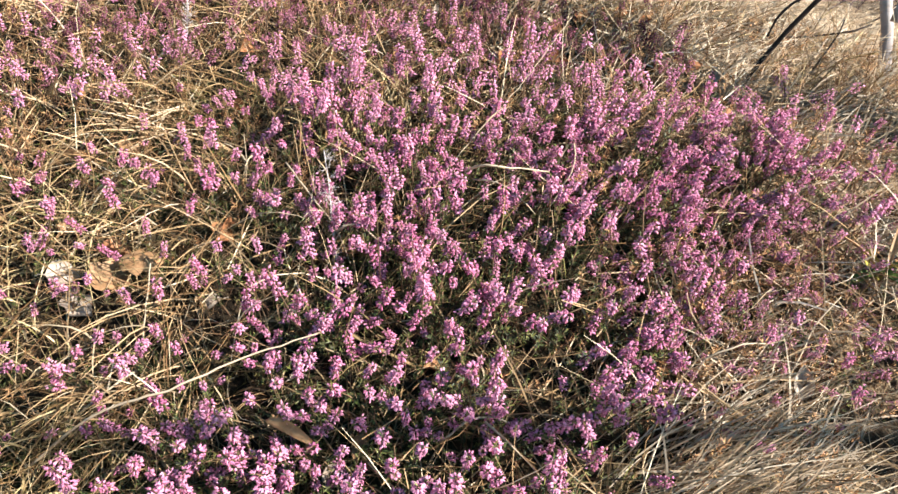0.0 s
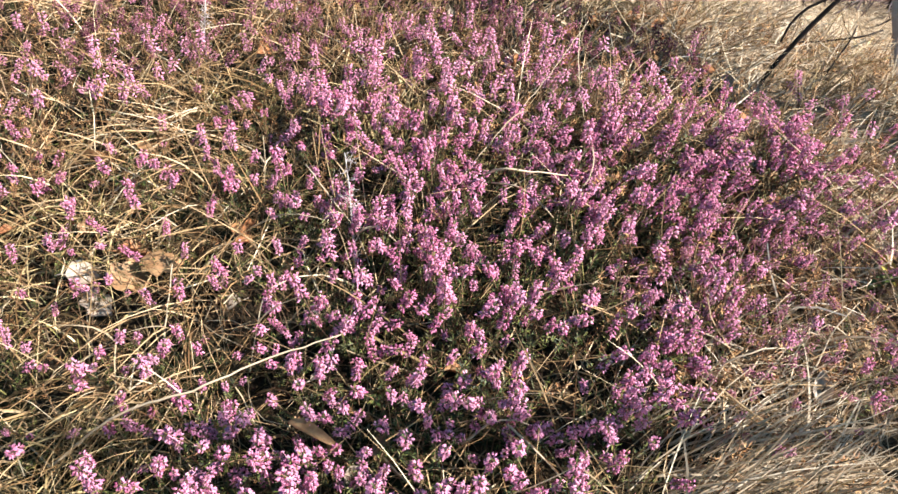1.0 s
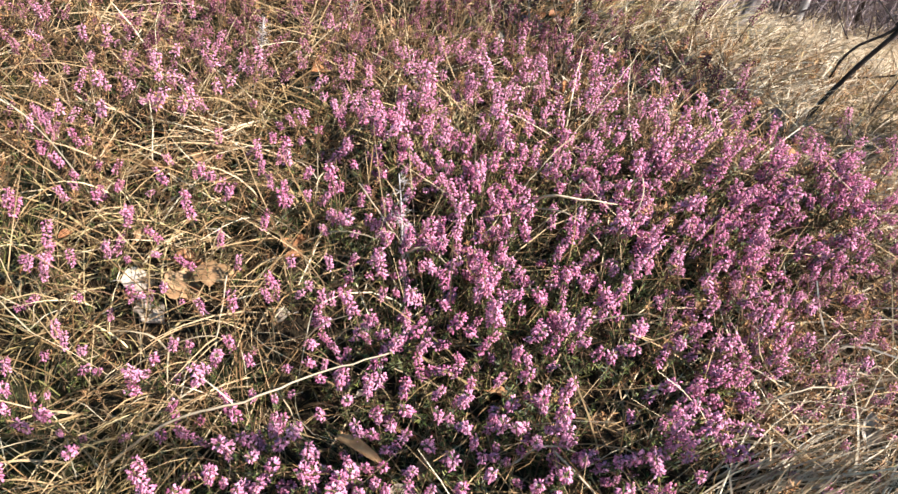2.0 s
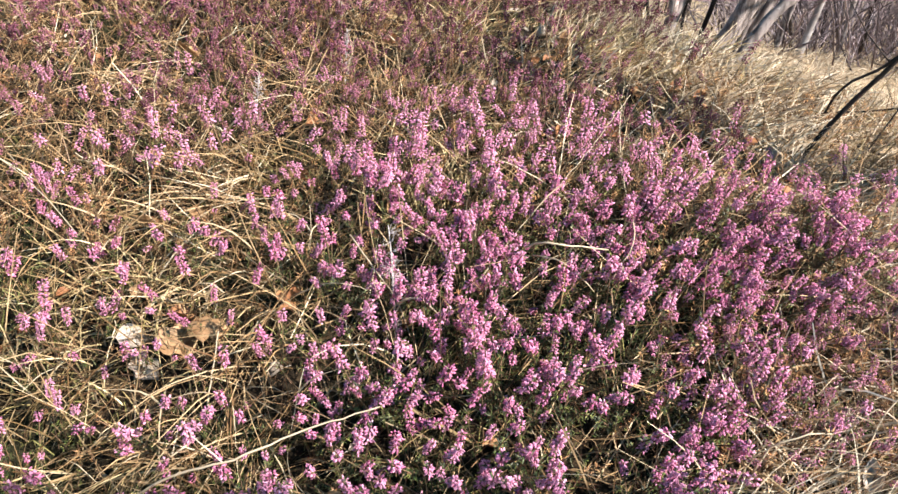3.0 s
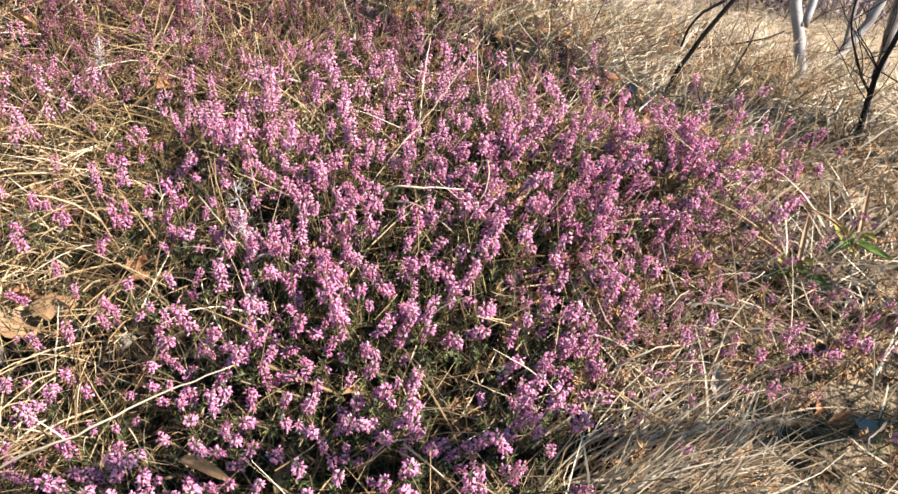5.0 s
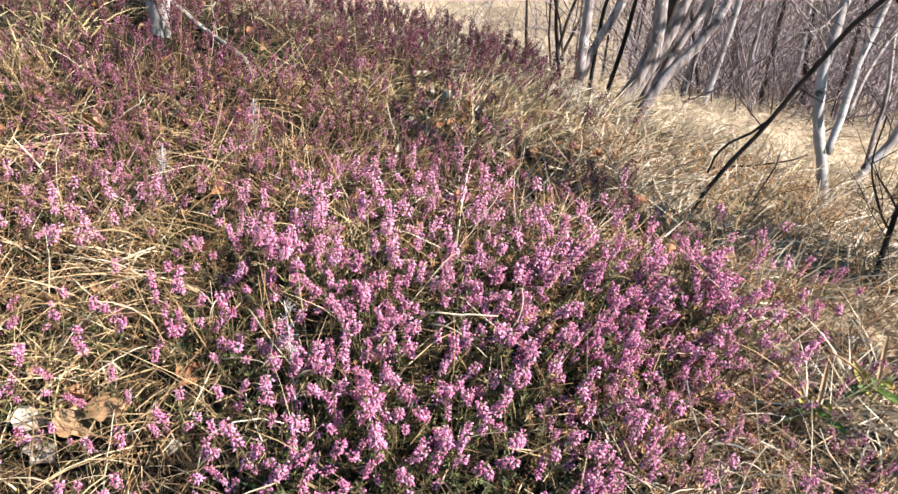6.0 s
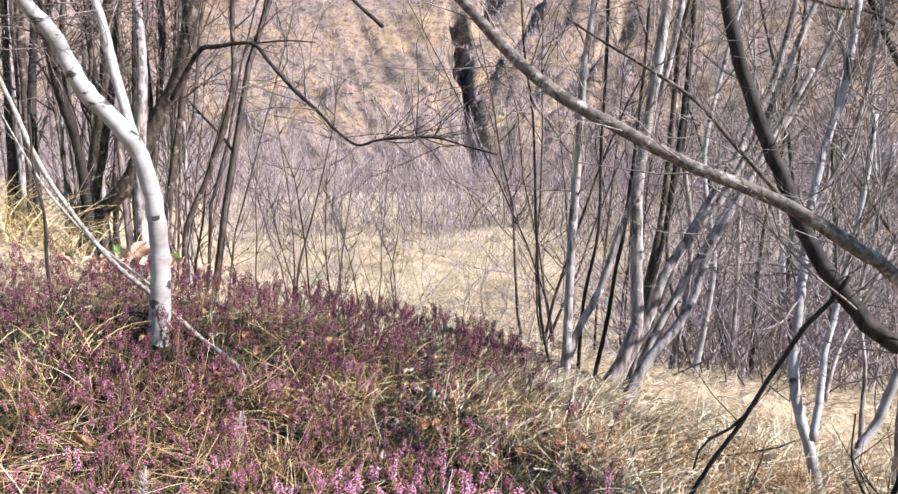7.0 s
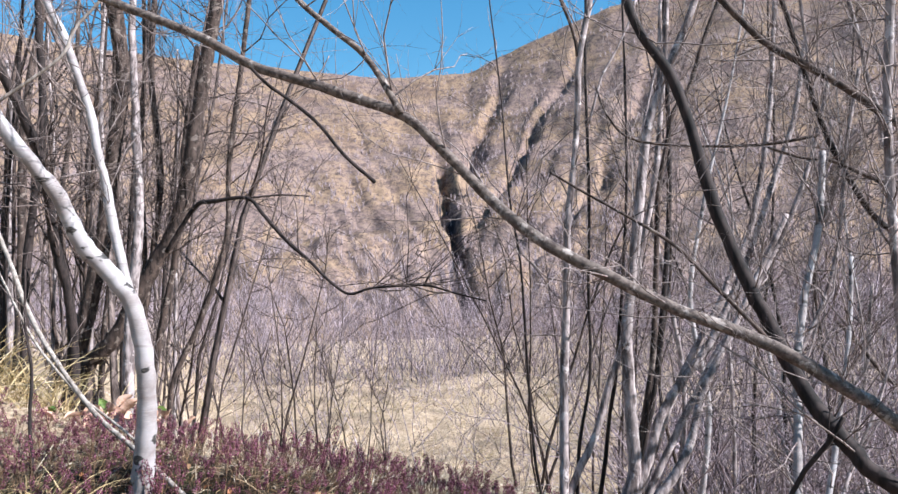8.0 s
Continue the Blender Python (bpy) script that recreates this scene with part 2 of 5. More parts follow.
class Soup:
    """Gathers many small shapes into one mesh."""

    def __init__(self):
        self.v, self.f, self.n = [], {3: [], 4: []}, 0

    def add(self, verts, *faces):
        verts = np.asarray(verts, dtype=np.float32).reshape(-1, 3)
        self.v.append(verts)
        for f in faces:
            f = np.asarray(f, dtype=np.int64)
            if len(f):
                self.f[f.shape[1]].append(f + self.n)
        self.n += len(verts)

    def data(self, name, material, smooth=True):
        faces = [np.concatenate(g) for g in self.f.values() if g]
        return mesh_data(name, np.concatenate(self.v), faces, material, smooth)


def smooth_line(points, radii, step):
    """A Catmull-Rom line through the points, with a radius at each of its points."""
    p = np.asarray(points, dtype=float)
    if len(p) == 2:
        p = np.array([p[0], (p[0] + p[1]) / 2, p[1]])
    r = np.interp(np.linspace(0, 1, len(p)), np.linspace(0, 1, len(radii)), radii)
    ext = np.vstack([2 * p[0] - p[1], p, 2 * p[-1] - p[-2]])
    out, rad = [], []
    for i in range(len(p) - 1):
        a, b, c, d = ext[i:i + 4]
        k = max(1, int(np.linalg.norm(c - b) / step))
        for j in range(k):
            t = j / k
            out.append(0.5 * (2 * b + (c - a) * t + (2 * a - 5 * b + 4 * c - d) * t * t + (3 * b - a - 3 * c + d) * t ** 3))
            rad.append(r[i] + (r[i + 1] - r[i]) * t)
    out.append(p[-1])
    rad.append(r[-1])
    return np.array(out), np.array(rad)


def tube(line, radii, sides, rough=0.0):
    """Points and faces of a bent tube with closed ends."""
    line = np.asarray(line, dtype=float)
    tang = np.gradient(line, axis=0)
    tang /= np.linalg.norm(tang, axis=1, keepdims=True) + 1e-9
    ref = np.array([0.31, 0.87, 0.37]) if abs(tang[:, 2]).mean() > 0.6 else np.array([0.1, 0.15, 1.0])
    u = np.cross(tang, ref)
    u /= np.linalg.norm(u, axis=1, keepdims=True) + 1e-9
    w = np.cross(tang, u)
    ang = np.arange(sides) * 2 * np.pi / sides
    rr = np.asarray(radii)[:, None] * np.ones(sides)
    if rough:
        rr = rr * (1 + rough * rng.standard_normal(rr.shape))
    v = line[:, None] + rr[..., None] * (np.cos(ang)[None, :, None] * u[:, None] + np.sin(ang)[None, :, None] * w[:, None])
    n = len(line)
    i = np.arange(n - 1)[:, None] * sides
    j = np.arange(sides)[None, :]
    k = (j + 1) % sides
    f = np.stack([i + j, i + k, i + sides + k, i + sides + j], -1).reshape(-1, 4)
    ends = np.vstack([line[:1], line[-1:]])
    v = np.vstack([v.reshape(-1, 3), ends])
    a, b = n * sides, n * sides + 1
    jj = np.arange(sides)
    caps = np.concatenate([np.stack([np.full(sides, a), (jj + 1) % sides, jj], -1),
                           np.stack([np.full(sides, b), (n - 1) * sides + jj, (n - 1) * sides + (jj + 1) % sides], -1)])
    return v, f, caps


def limb_data(name, points, r0, r1, material, knots=0.05, flare=0.0):
    """A trunk or limb: bent, slightly uneven, with swellings at its knots."""
    length = float(np.sum(np.linalg.norm(np.diff(np.asarray(points, float), axis=0), axis=1)))
    line, rad = smooth_line(points, (r0, r1), max(0.018, length / 90))
    n = len(line)
    wob = np.interp(np.arange(n), np.arange(0, n + 5, 5), rng.standard_normal(len(np.arange(0, n + 5, 5))))
    rad = rad * (1 + knots * wob)
    if flare:
        d = np.linalg.norm(line - line[0], axis=1)
        rad = rad * (1 + flare * np.exp(-d / 0.07))
    line[1:-1] += rng.standard_normal((n - 2, 3)) * rad[1:-1, None] * 0.05
    s = Soup()
    s.add(*tube(line, rad, 12, 0.03))
    return s.data(name, material)


def unit(v):
    return v / (np.linalg.norm(v) + 1e-9)


def grow(soup, start, way, length, radius, depth, spread=0.8, rise=0.15, sides=4, forks=3, bend=0.22):
    """A twig that bends, tapers and forks."""
    n = max(3, int(length / 0.05)) if length < 0.6 else max(4, int(length / 0.12))
    n = min(n, 9)
    p, d = np.array(start, float), unit(np.array(way, float))
    line, step = [p.copy()], length / n
    for _ in range(n):
        d = unit(d + rng.standard_normal(3) * bend + np.array([0, 0, rise * 0.4]))
        p = p + d * step
        line.append(p.copy())
    line = np.array(line)
    soup.add(*tube(line, np.linspace(radius, radius * 0.35, n + 1), sides))
    if depth > 0:
        for _ in range(forks):
            i = rng.integers(1, n)
            side = unit(unit(line[i + 1] - line[i]) + rng.standard_normal(3) * spread)
            grow(soup, line[i], side, length * rng.uniform(0.3, 0.65), radius * 0.6 * (1 - 0.4 * i / n), depth - 1,
                 spread, rise, max(3, sides - 1), forks, bend)


def twigs_on(soup, points, count, length, radius, depth=1, start=0.25, lift=0.35, spread=0.9, forks=3):
    """Side twigs along a limb."""
    line, _ = smooth_line(points, (1, 1), 0.05)
    n = len(line)
    for _ in range(count):
        i = int(rng.uniform(start, 0.98) * (n - 1))
        d = unit(line[min(i + 1, n - 1)] - line[max(i - 1, 0)])
        if d[2] < -0.2:
            d = -d
        way = d * 0.7 + rng.standard_normal(3) * spread * np.array([1, 1, 0.8]) + np.array([0, 0, lift])
        grow(soup, line[i], way, length * rng.uniform(0.5, 1.3), radius * rng.uniform(0.6, 1.2), depth, 0.7, 0.15, 4, forks)


def placed(template, faces, bases, turns, scales, leans):
    """Copies of a small shape, turned about z, leaned and scaled, as one array of points and faces.
    leans: the way of the shape's z axis, one unit vector a copy."""
    m = len(bases)
    z = leans / np.linalg.norm(leans, axis=1, keepdims=True)
    x0 = np.stack([np.cos(turns), np.sin(turns), np.zeros(m)], -1)
    y = np.cross(z, x0)
    y /= np.linalg.norm(y, axis=1, keepdims=True)
    x = np.cross(y, z)
    t = template[None] * scales[:, None, None]
    v = bases[:, None] + t[..., :1] * x[:, None] + t[..., 1:2] * y[:, None] + t[..., 2:] * z[:, None]
    k = len(template)
    out = [(f[None] + (np.arange(m) * k)[:, None, None]).reshape(-1, f.shape[1]) for f in faces]
    return v.reshape(-1, 3), out


def ribbons(bases, ways, lean, curl, length, width, segments=4):
    """Grass blades: ribbons that start along lean (angle from upright, towards ways) and curl over."""
    m = len(bases)
    s = np.linspace(0, 1, segments + 1)
    theta = lean[:, None] + curl[:, None] * s[None]
    side_bend = rng.standard_normal(m) * 0.5
    az = ways[:, None] + side_bend[:, None] * s[None] ** 2
    d = np.stack([np.sin(theta) * np.cos(az), np.sin(theta) * np.sin(az), np.cos(theta)], -1)
    p = bases[:, None] + np.concatenate([np.zeros((m, 1, 3)), np.cumsum((d[:, 1:] + d[:, :-1]) / 2, axis=1)], 1) * (length / segments)[:, None, None]
    roll = rng.uniform(0, np.pi, m)
    h = np.stack([-np.sin(az), np.cos(az), np.zeros_like(az)], -1)
    up = np.cross(d, h)
    side = h * np.cos(roll)[:, None, None] + up * np.sin(roll)[:, None, None]
    w = width[:, None] * np.array([0.8, 1, 0.9, 0.65, 0.25, 0.1])[None, :segments + 1] / 2
    v = np.stack([p - side * w[..., None], p + side * w[..., None]], 2)
    k = 2 * (segments + 1)
    i = np.arange(segments) * 2
    f = np.stack([i, i + 1, i + 3, i + 2], -1)
    return v.reshape(-1, 3), (f[None] + (np.arange(m) * k)[:, None, None]).reshape(-1, 4)


# ---------------------------------------------------------------- ground
def smoothstep(a, b, v):
    t = np.clip((v - a) / (b - a), 0, 1)
    return t * t * (3 - 2 * t)


def wave(x, y, scale, seed):
    """Cheap smooth noise, about -1 to 1."""
    r = np.random.default_rng(seed)
    out = np.zeros_like(x, dtype=float)
    for k in range(5):
        a, ph, f = r.uniform(0, 6.28), r.uniform(0, 6.28, 2), r.uniform(0.7, 1.6)
        u, v = (np.cos(a) * x + np.sin(a) * y) * f / scale, (-np.sin(a) * x + np.cos(a) * y) * f / scale
        out += np.sin(u * 6.28 + ph[0] + 0.8 * np.sin(v * 5.1)) * np.cos(v * 6.28 + ph[1])
    return out / 2.6


def height(x, y):
    """The lie of the land: a heath-covered knoll, a hollow with a meadow, then the mountain across the valley."""
    x, y = np.asarray(x, float), np.asarray(y, float)
    kx, ky = np.clip(x, -1.8, 1.5), np.clip(y, -0.4, 2.6)
    knoll = 0.24 + 0.232 * kx + 0.515 * ky - 0.061 * kx * kx - 0.232 * kx * ky - 0.134 * ky * ky
    knoll = knoll - 0.15 * smoothstep(-0.6, -1.3, x) * smoothstep(1.4, 2.2, y)
    knoll = knoll + np.minimum(y + 0.4, 0) * 0.4 * np.exp(np.minimum(y + 0.4, 0) / 12)
    q = np.maximum(y, 2.4) - 2.4
    fall = -0.3 + 0.9 * np.exp(-(q / 2.2) ** 2)
    left = np.maximum(0, -x - 0.24 * y)
    fall = fall + 0.85 * np.tanh(0.6 * left) - 0.45 * np.tanh(0.5 * np.maximum(0, x - 0.2)) * np.exp(-(q / 3.0) ** 2)
    s = smoothstep(1.9, 3.3, y)
    z = knoll * (1 - s) + fall * s
    z = z - 9.0 * smoothstep(24, 110, y)
    # the mountain: its foot, its ridge and the ravines in its face
    az = np.degrees(np.arctan2(x, np.maximum(y, 1.0)))
    r = np.hypot(x, y)
    crest = np.interp(az, (-60, -40, -21, -10, -2, 5, 9, 16, 24, 40, 60), (0.34, 0.33, 0.315, 0.308, 0.297, 0.302, 0.335, 0.38, 0.40, 0.40, 0.37))
    foot, top = 105.0, 400.0
    k = np.clip((r - foot) / (top - foot), 0, 1)
    lift = k ** 0.8
    face = r * (-0.045 + (crest + 0.045) * lift) + 1.3
    up = -2.5 + 19.0 * lift                      # degrees over the horizon, about
    wob = 0.25 * np.sin(up * 1.3) + 0.15 * np.sin(up * 3.1)
    cleft = lambda d, wide: np.exp(-(d / np.where(d < 0, 0.18, wide)) ** 2)      # a sheer west side and a sloping east side
    stream = cleft(az - 2.45 - 0.16 * (8 - up) + wob, 0.8) * smoothstep(-2, 0.5, up) * smoothstep(10.5, 8.5, up)
    band = cleft(az - 4.0 - 0.48 * (up - 8) + wob, 0.8) * smoothstep(7.5, 9.5, up) * smoothstep(18, 14, up)
    band2 = cleft(az - 7.7 - 0.86 * (up - 8) + wob, 0.8) * smoothstep(3, 7, up) * smoothstep(18, 14, up)
    band3 = cleft(az - 15.5 - 0.7 * (up - 8) - wob, 0.9) * smoothstep(2, 6, up) * smoothstep(19, 15, up)
    skew = np.where(az > 3.6, az - 0.55 * up, az + 0.55 * up)
    folds = np.abs(np.sin(np.pi * skew / 3.1 + 1.5 * wob)) * 1.3 + np.abs(np.sin(np.pi * skew / 1.27 + 2.0 + wob)) * 0.5
    cut = 14.0 * stream * np.clip(0.75 + 0.5 * wave(x, y, 11, 12), 0.4, 1) + 5.5 * band + 4.5 * band2 + 3.0 * band3
    rough = wave(x, y, 70, 3) * 2.5 + wave(x, y, 23, 4) * 0.8 + wave(x, y, 8, 6) * 0.35
    rise = smoothstep(0.0, 0.06, k)
    body = face + (folds - cut + rough) * rise * (1 - 0.8 * k ** 6)
    far = top * crest + 1.3 - 0.12 * (r - top) * np.minimum(1, 400 / np.maximum(r - top, 1))
    slope = np.where(k >= 1, far, np.where(k > 0, body, z))
    z = np.where(y > 20, z + (slope - z) * smoothstep(95, 120, r), z)
    return z


def shade_trench(x, y):
    """The strip of shade between the blooming heath and the straw slope, put in as a cut, 0 to 1."""
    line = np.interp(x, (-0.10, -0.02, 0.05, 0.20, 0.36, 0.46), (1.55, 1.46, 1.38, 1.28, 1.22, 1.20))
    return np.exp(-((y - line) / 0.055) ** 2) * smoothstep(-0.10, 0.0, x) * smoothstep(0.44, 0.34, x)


def land(x, y):
    """height() with the small unevenness of the turf."""
    x, y = np.asarray(x, float), np.asarray(y, float)
    return height(x, y) - 0.035 * shade_trench(x, y) - 0.03 * np.exp(-((x - 0.55) / 0.12) ** 2 - ((y - 1.28) / 0.16) ** 2) + 0.012 * wave(x, y, 0.35, 1) + 0.006 * wave(x, y, 0.12, 2) + (0.05 * wave(x, y, 3.1, 5) + 0.05 * wave(x, y, 1.1, 7)) * smoothstep(3, 6, np.hypot(x, y))


def build_ground():
    rings = np.concatenate([np.linspace(0.05, 3.2, 70), np.geomspace(3.3, 88, 66), np.geomspace(90, 450, 150), np.geomspace(460, 3000, 12)])
    front = np.radians(np.concatenate([np.linspace(-48, -6.5, 80), np.linspace(-6, 20, 120), np.linspace(20.5, 48, 50)]))
    back = np.radians(np.linspace(50, 310, 60))
    az = np.concatenate([front, back])
    x, y = rings[:, None] * np.sin(az)[None], rings[:, None] * np.cos(az)[None] + 0.0
    z = land(x, y)
    n, m = x.shape
    i, j = np.arange(n - 1)[:, None], np.arange(m)[None]
    k = (j + 1) % m
    f = np.stack([i * m + j, i * m + k, (i + 1) * m + k, (i + 1) * m + j], -1).reshape(-1, 4)[:, ::-1]
    v = np.stack([x, y, z], -1).reshape(-1, 3)
    v = np.vstack([v, [[0, 0, float(land(0.0, 0.0))]]])
    cap = np.stack([np.full(m, n * m), np.arange(m), (np.arange(m) + 1) % m], -1)[:, ::-1]
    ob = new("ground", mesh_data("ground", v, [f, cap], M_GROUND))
    return tagged(ob, "hillside of dry turf, pale winter meadow and bare brown mountain", "ground", kind="structure")


ground = build_ground()


# ---------------------------------------------------------------- trees and shrubs
def rooted(points):
    """The same line, set 4 cm into the ground at its lower end."""
    x, y, z = points[0]
    return [(x, y, float(land(x, y)) - 0.04), *points] if z > float(land(x, y)) + 0.01 else [(x, y, float(land(x, y)) - 0.04), *points[1:]]


def tree(name, label, category, pieces, twigs=(), twig_material=None, group=""):
    """pieces: (part name, (radius at the start, at the end, line), material, flare); the first one is rooted.
    twigs: (piece number, count, length, radius, depth)."""
    first = pieces[0][1][2]
    base = new(name)
    x, y = first[0][0], first[0][1]
    base.matrix_basis = pose(x, y, float(land(x, y)))
    tagged(base, label, category, group)
    limbs = []
    for k, (what, (r0, r1, line), material, flare) in enumerate(pieces):
        pts = rooted(line) if flare or k == 0 else line
        limbs.append(part(what, limb_data(what, pts, r0, r1, material, 0.06, flare), base))
    if twigs:
        for k, count, length, radius, depth in twigs:
            for _ in range(count):
                s = Soup()
                twigs_on(s, pieces[k][1][2], 1, length, 0.62 * radius, depth)
                part("twig", s.data("twig", twig_material or M_TWIG), limbs[k])
    return base


def back(spine):
    r0, r1, line = spine
    return (r1, r0, line[::-1])


# radius at the start, at the end, and the line of each stem and branch
LINE_BIRCH_MAIN = (0.0245, 0.0145, [(-0.596, 1.8, 0.788),(-0.577, 1.777, 0.937),(-0.566, 1.755, 1.066),(-0.564, 1.732, 1.176),(-0.585, 1.709, 1.292),(-0.629, 1.686, 1.365),(-0.672, 1.664, 1.42),(-0.696, 1.641, 1.485),(-0.72, 1.618, 1.547),(-0.757, 1.595, 1.601),(-0.846, 1.573, 1.741),(-0.882, 1.55, 1.915)])
LINE_BIRCH_FORK = (0.0125, 0.009, [(-0.572, 1.722, 1.235), (-0.596, 1.735, 1.30), (-0.615, 1.74, 1.37), (-0.636, 1.74, 1.465), (-0.656, 1.74, 1.574), (-0.673, 1.74, 1.643), (-0.691, 1.74, 1.739), (-0.723, 1.74, 1.836), (-0.756, 1.74, 1.934), (-0.797, 1.74, 2.018), (-0.838, 1.74, 2.187)])
LINE_POLE = (0.0054, 0.0068, [(-0.365, 1.66, 0.788),(-0.476, 1.74, 0.845),(-0.567, 1.82, 0.892),(-0.65, 1.9, 0.929),(-0.779, 1.98, 1.009),(-0.925, 2.06, 1.159),(-1.032, 2.14, 1.284),(-1.126, 2.22, 1.433),(-1.251, 2.3, 1.639)])
LINE_POLE2 = (0.0041, 0.0031, [(-0.674, 2.0, 0.919),(-0.849, 2.06, 1.044),(-0.985, 2.12, 1.168),(-1.079, 2.18, 1.282),(-1.16, 2.24, 1.385),(-1.262, 2.3, 1.53)])
LINE_LSAP = (0.0053, 0.003, [(-0.931, 1.97, 0.889),(-0.941, 1.977, 0.997),(-0.941, 1.985, 1.118),(-0.962, 1.992, 1.239),(-0.968, 2.0, 1.389)])
LINE_LIMBA = (0.0108, 0.0085, [(0.819, 1.02, 1.025),(0.777, 1.044, 1.08),(0.717, 1.068, 1.13),(0.643, 1.092, 1.182),(0.573, 1.116, 1.219),(0.482, 1.139, 1.257),(0.388, 1.163, 1.311),(0.29, 1.187, 1.366),(0.237, 1.211, 1.413),(0.201, 1.235, 1.451),(0.125, 1.259, 1.538),(0.056, 1.283, 1.611),(-0.017, 1.307, 1.647),(-0.103, 1.331, 1.684),(-0.191, 1.354, 1.717),(-0.249, 1.378, 1.745),(-0.353, 1.402, 1.81),(-0.527, 1.426, 1.889),(-0.682, 1.45, 1.97)])
LINE_LIMBB = (0.0125, 0.0095, [(0.938, 1.1, 0.836),(0.827, 1.131, 0.964),(0.785, 1.162, 1.009),(0.757, 1.192, 1.056),(0.737, 1.223, 1.101),(0.72, 1.254, 1.157),(0.703, 1.285, 1.228),(0.669, 1.315, 1.334),(0.634, 1.346, 1.469),(0.613, 1.377, 1.609),(0.589, 1.408, 1.722),(0.544, 1.438, 1.816),(0.527, 1.469, 1.902),(0.535, 1.5, 2.028)])
LINE_LIMBAFORK = (0.0063, 0.0052, [(0.046, 1.21, 1.601),(0.032, 1.218, 1.631),(-0.011, 1.226, 1.704),(-0.07, 1.234, 1.758),(-0.13, 1.242, 1.813),(-0.181, 1.25, 1.878)])
LINE_BROKEN = (0.0027, 0.0036, [(-0.229, 1.33, 1.718),(-0.196, 1.324, 1.684),(-0.144, 1.318, 1.644),(-0.102, 1.312, 1.604),(-0.06, 1.306, 1.55),(-0.004, 1.3, 1.497)])
LINE_R7 = (0.0023, 0.0038, [(0.336, 1.4, 1.527),(0.384, 1.37, 1.488),(0.474, 1.34, 1.427),(0.549, 1.31, 1.369),(0.608, 1.28, 1.293),(0.684, 1.25, 1.199)])
LINE_R1 = (0.0075, 0.0113, [(0.857, 1.85, 2.117),(0.893, 1.833, 2.048),(0.987, 1.817, 1.933),(1.082, 1.8, 1.866),(1.175, 1.783, 1.8),(1.306, 1.767, 1.697),(1.426, 1.75, 1.611)])
LINE_R3 = (0.0033, 0.0071, [(0.978, 1.8, 1.648),(1.062, 1.79, 1.617),(1.131, 1.78, 1.607),(1.197, 1.77, 1.574),(1.29, 1.76, 1.527),(1.402, 1.75, 1.48)])
LINE_R4 = (0.006, 0.0086, [(1.03, 1.85, 2.148),(1.064, 1.85, 2.054),(1.109, 1.85, 1.882),(1.148, 1.85, 1.742),(1.188, 1.85, 1.634),(1.272, 1.85, 1.48),(1.343, 1.85, 1.418),(1.449, 1.85, 1.325)])
LINE_R2 = (0.0022, 0.0046, [(0.565, 1.9, 1.84),(0.59, 1.89, 1.759),(0.661, 1.88, 1.687),(0.873, 1.87, 1.666),(1.024, 1.86, 1.669),(1.145, 1.85, 1.688)])
LINE_R6 = (0.0048, 0.0053, [(1.266, 1.85, 1.865),(1.21, 1.83, 1.675),(1.172, 1.81, 1.507),(1.146, 1.79, 1.402),(1.089, 1.77, 1.259),(1.004, 1.75, 1.121)])
LINE_R8 = (0.0038, 0.0054, [(1.103, 1.75, 1.202),(1.137, 1.717, 1.147),(1.168, 1.683, 1.081),(1.225, 1.65, 1.016)])
LINE_R9 = (0.0053, 0.0038, [(1.211, 1.85, 1.595),(1.188, 1.86, 1.662),(1.141, 1.87, 1.812),(1.142, 1.88, 1.94),(1.137, 1.89, 2.069),(1.139, 1.9, 2.203)])
LINE_R10 = (0.0076, 0.0053, [(1.381, 1.95, 1.666),(1.378, 1.95, 1.772),(1.353, 1.95, 1.85),(1.339, 1.95, 1.962),(1.31, 1.95, 2.093),(1.291, 1.95, 2.21)])
LINE_R5 = (0.01, 0.0114, [(1.199, 1.6, 2.034),(1.193, 1.6, 1.951),(1.167, 1.6, 1.68),(1.163, 1.6, 1.414),(1.166, 1.6, 1.153)])
LINE_STICKD = (0.004, 0.0043, [(0.54, 1.28, 0.609),(0.579, 1.261, 0.705),(0.626, 1.243, 0.791),(0.66, 1.224, 0.872),(0.684, 1.206, 0.928),(0.706, 1.187, 0.982),(0.737, 1.169, 1.029),(0.757, 1.15, 1.074)])
LINE_STICKD2 = (0.0019, 0.003, [(0.553, 1.27, 0.696),(0.557, 1.262, 0.728),(0.576, 1.255, 0.759),(0.608, 1.248, 0.78),(0.638, 1.24, 0.813)])
LINE_TWIGD = (0.0021, 0.0013, [(0.66, 1.33, 0.554),(0.696, 1.34, 0.634),(0.72, 1.35, 0.679),(0.728, 1.36, 0.7)])
LINE_TWIGD3 = (0.0018, 0.0019, [(0.563, 1.5, 0.634),(0.654, 1.5, 0.616),(0.744, 1.5, 0.623),(0.832, 1.5, 0.637),(0.863, 1.5, 0.65)])
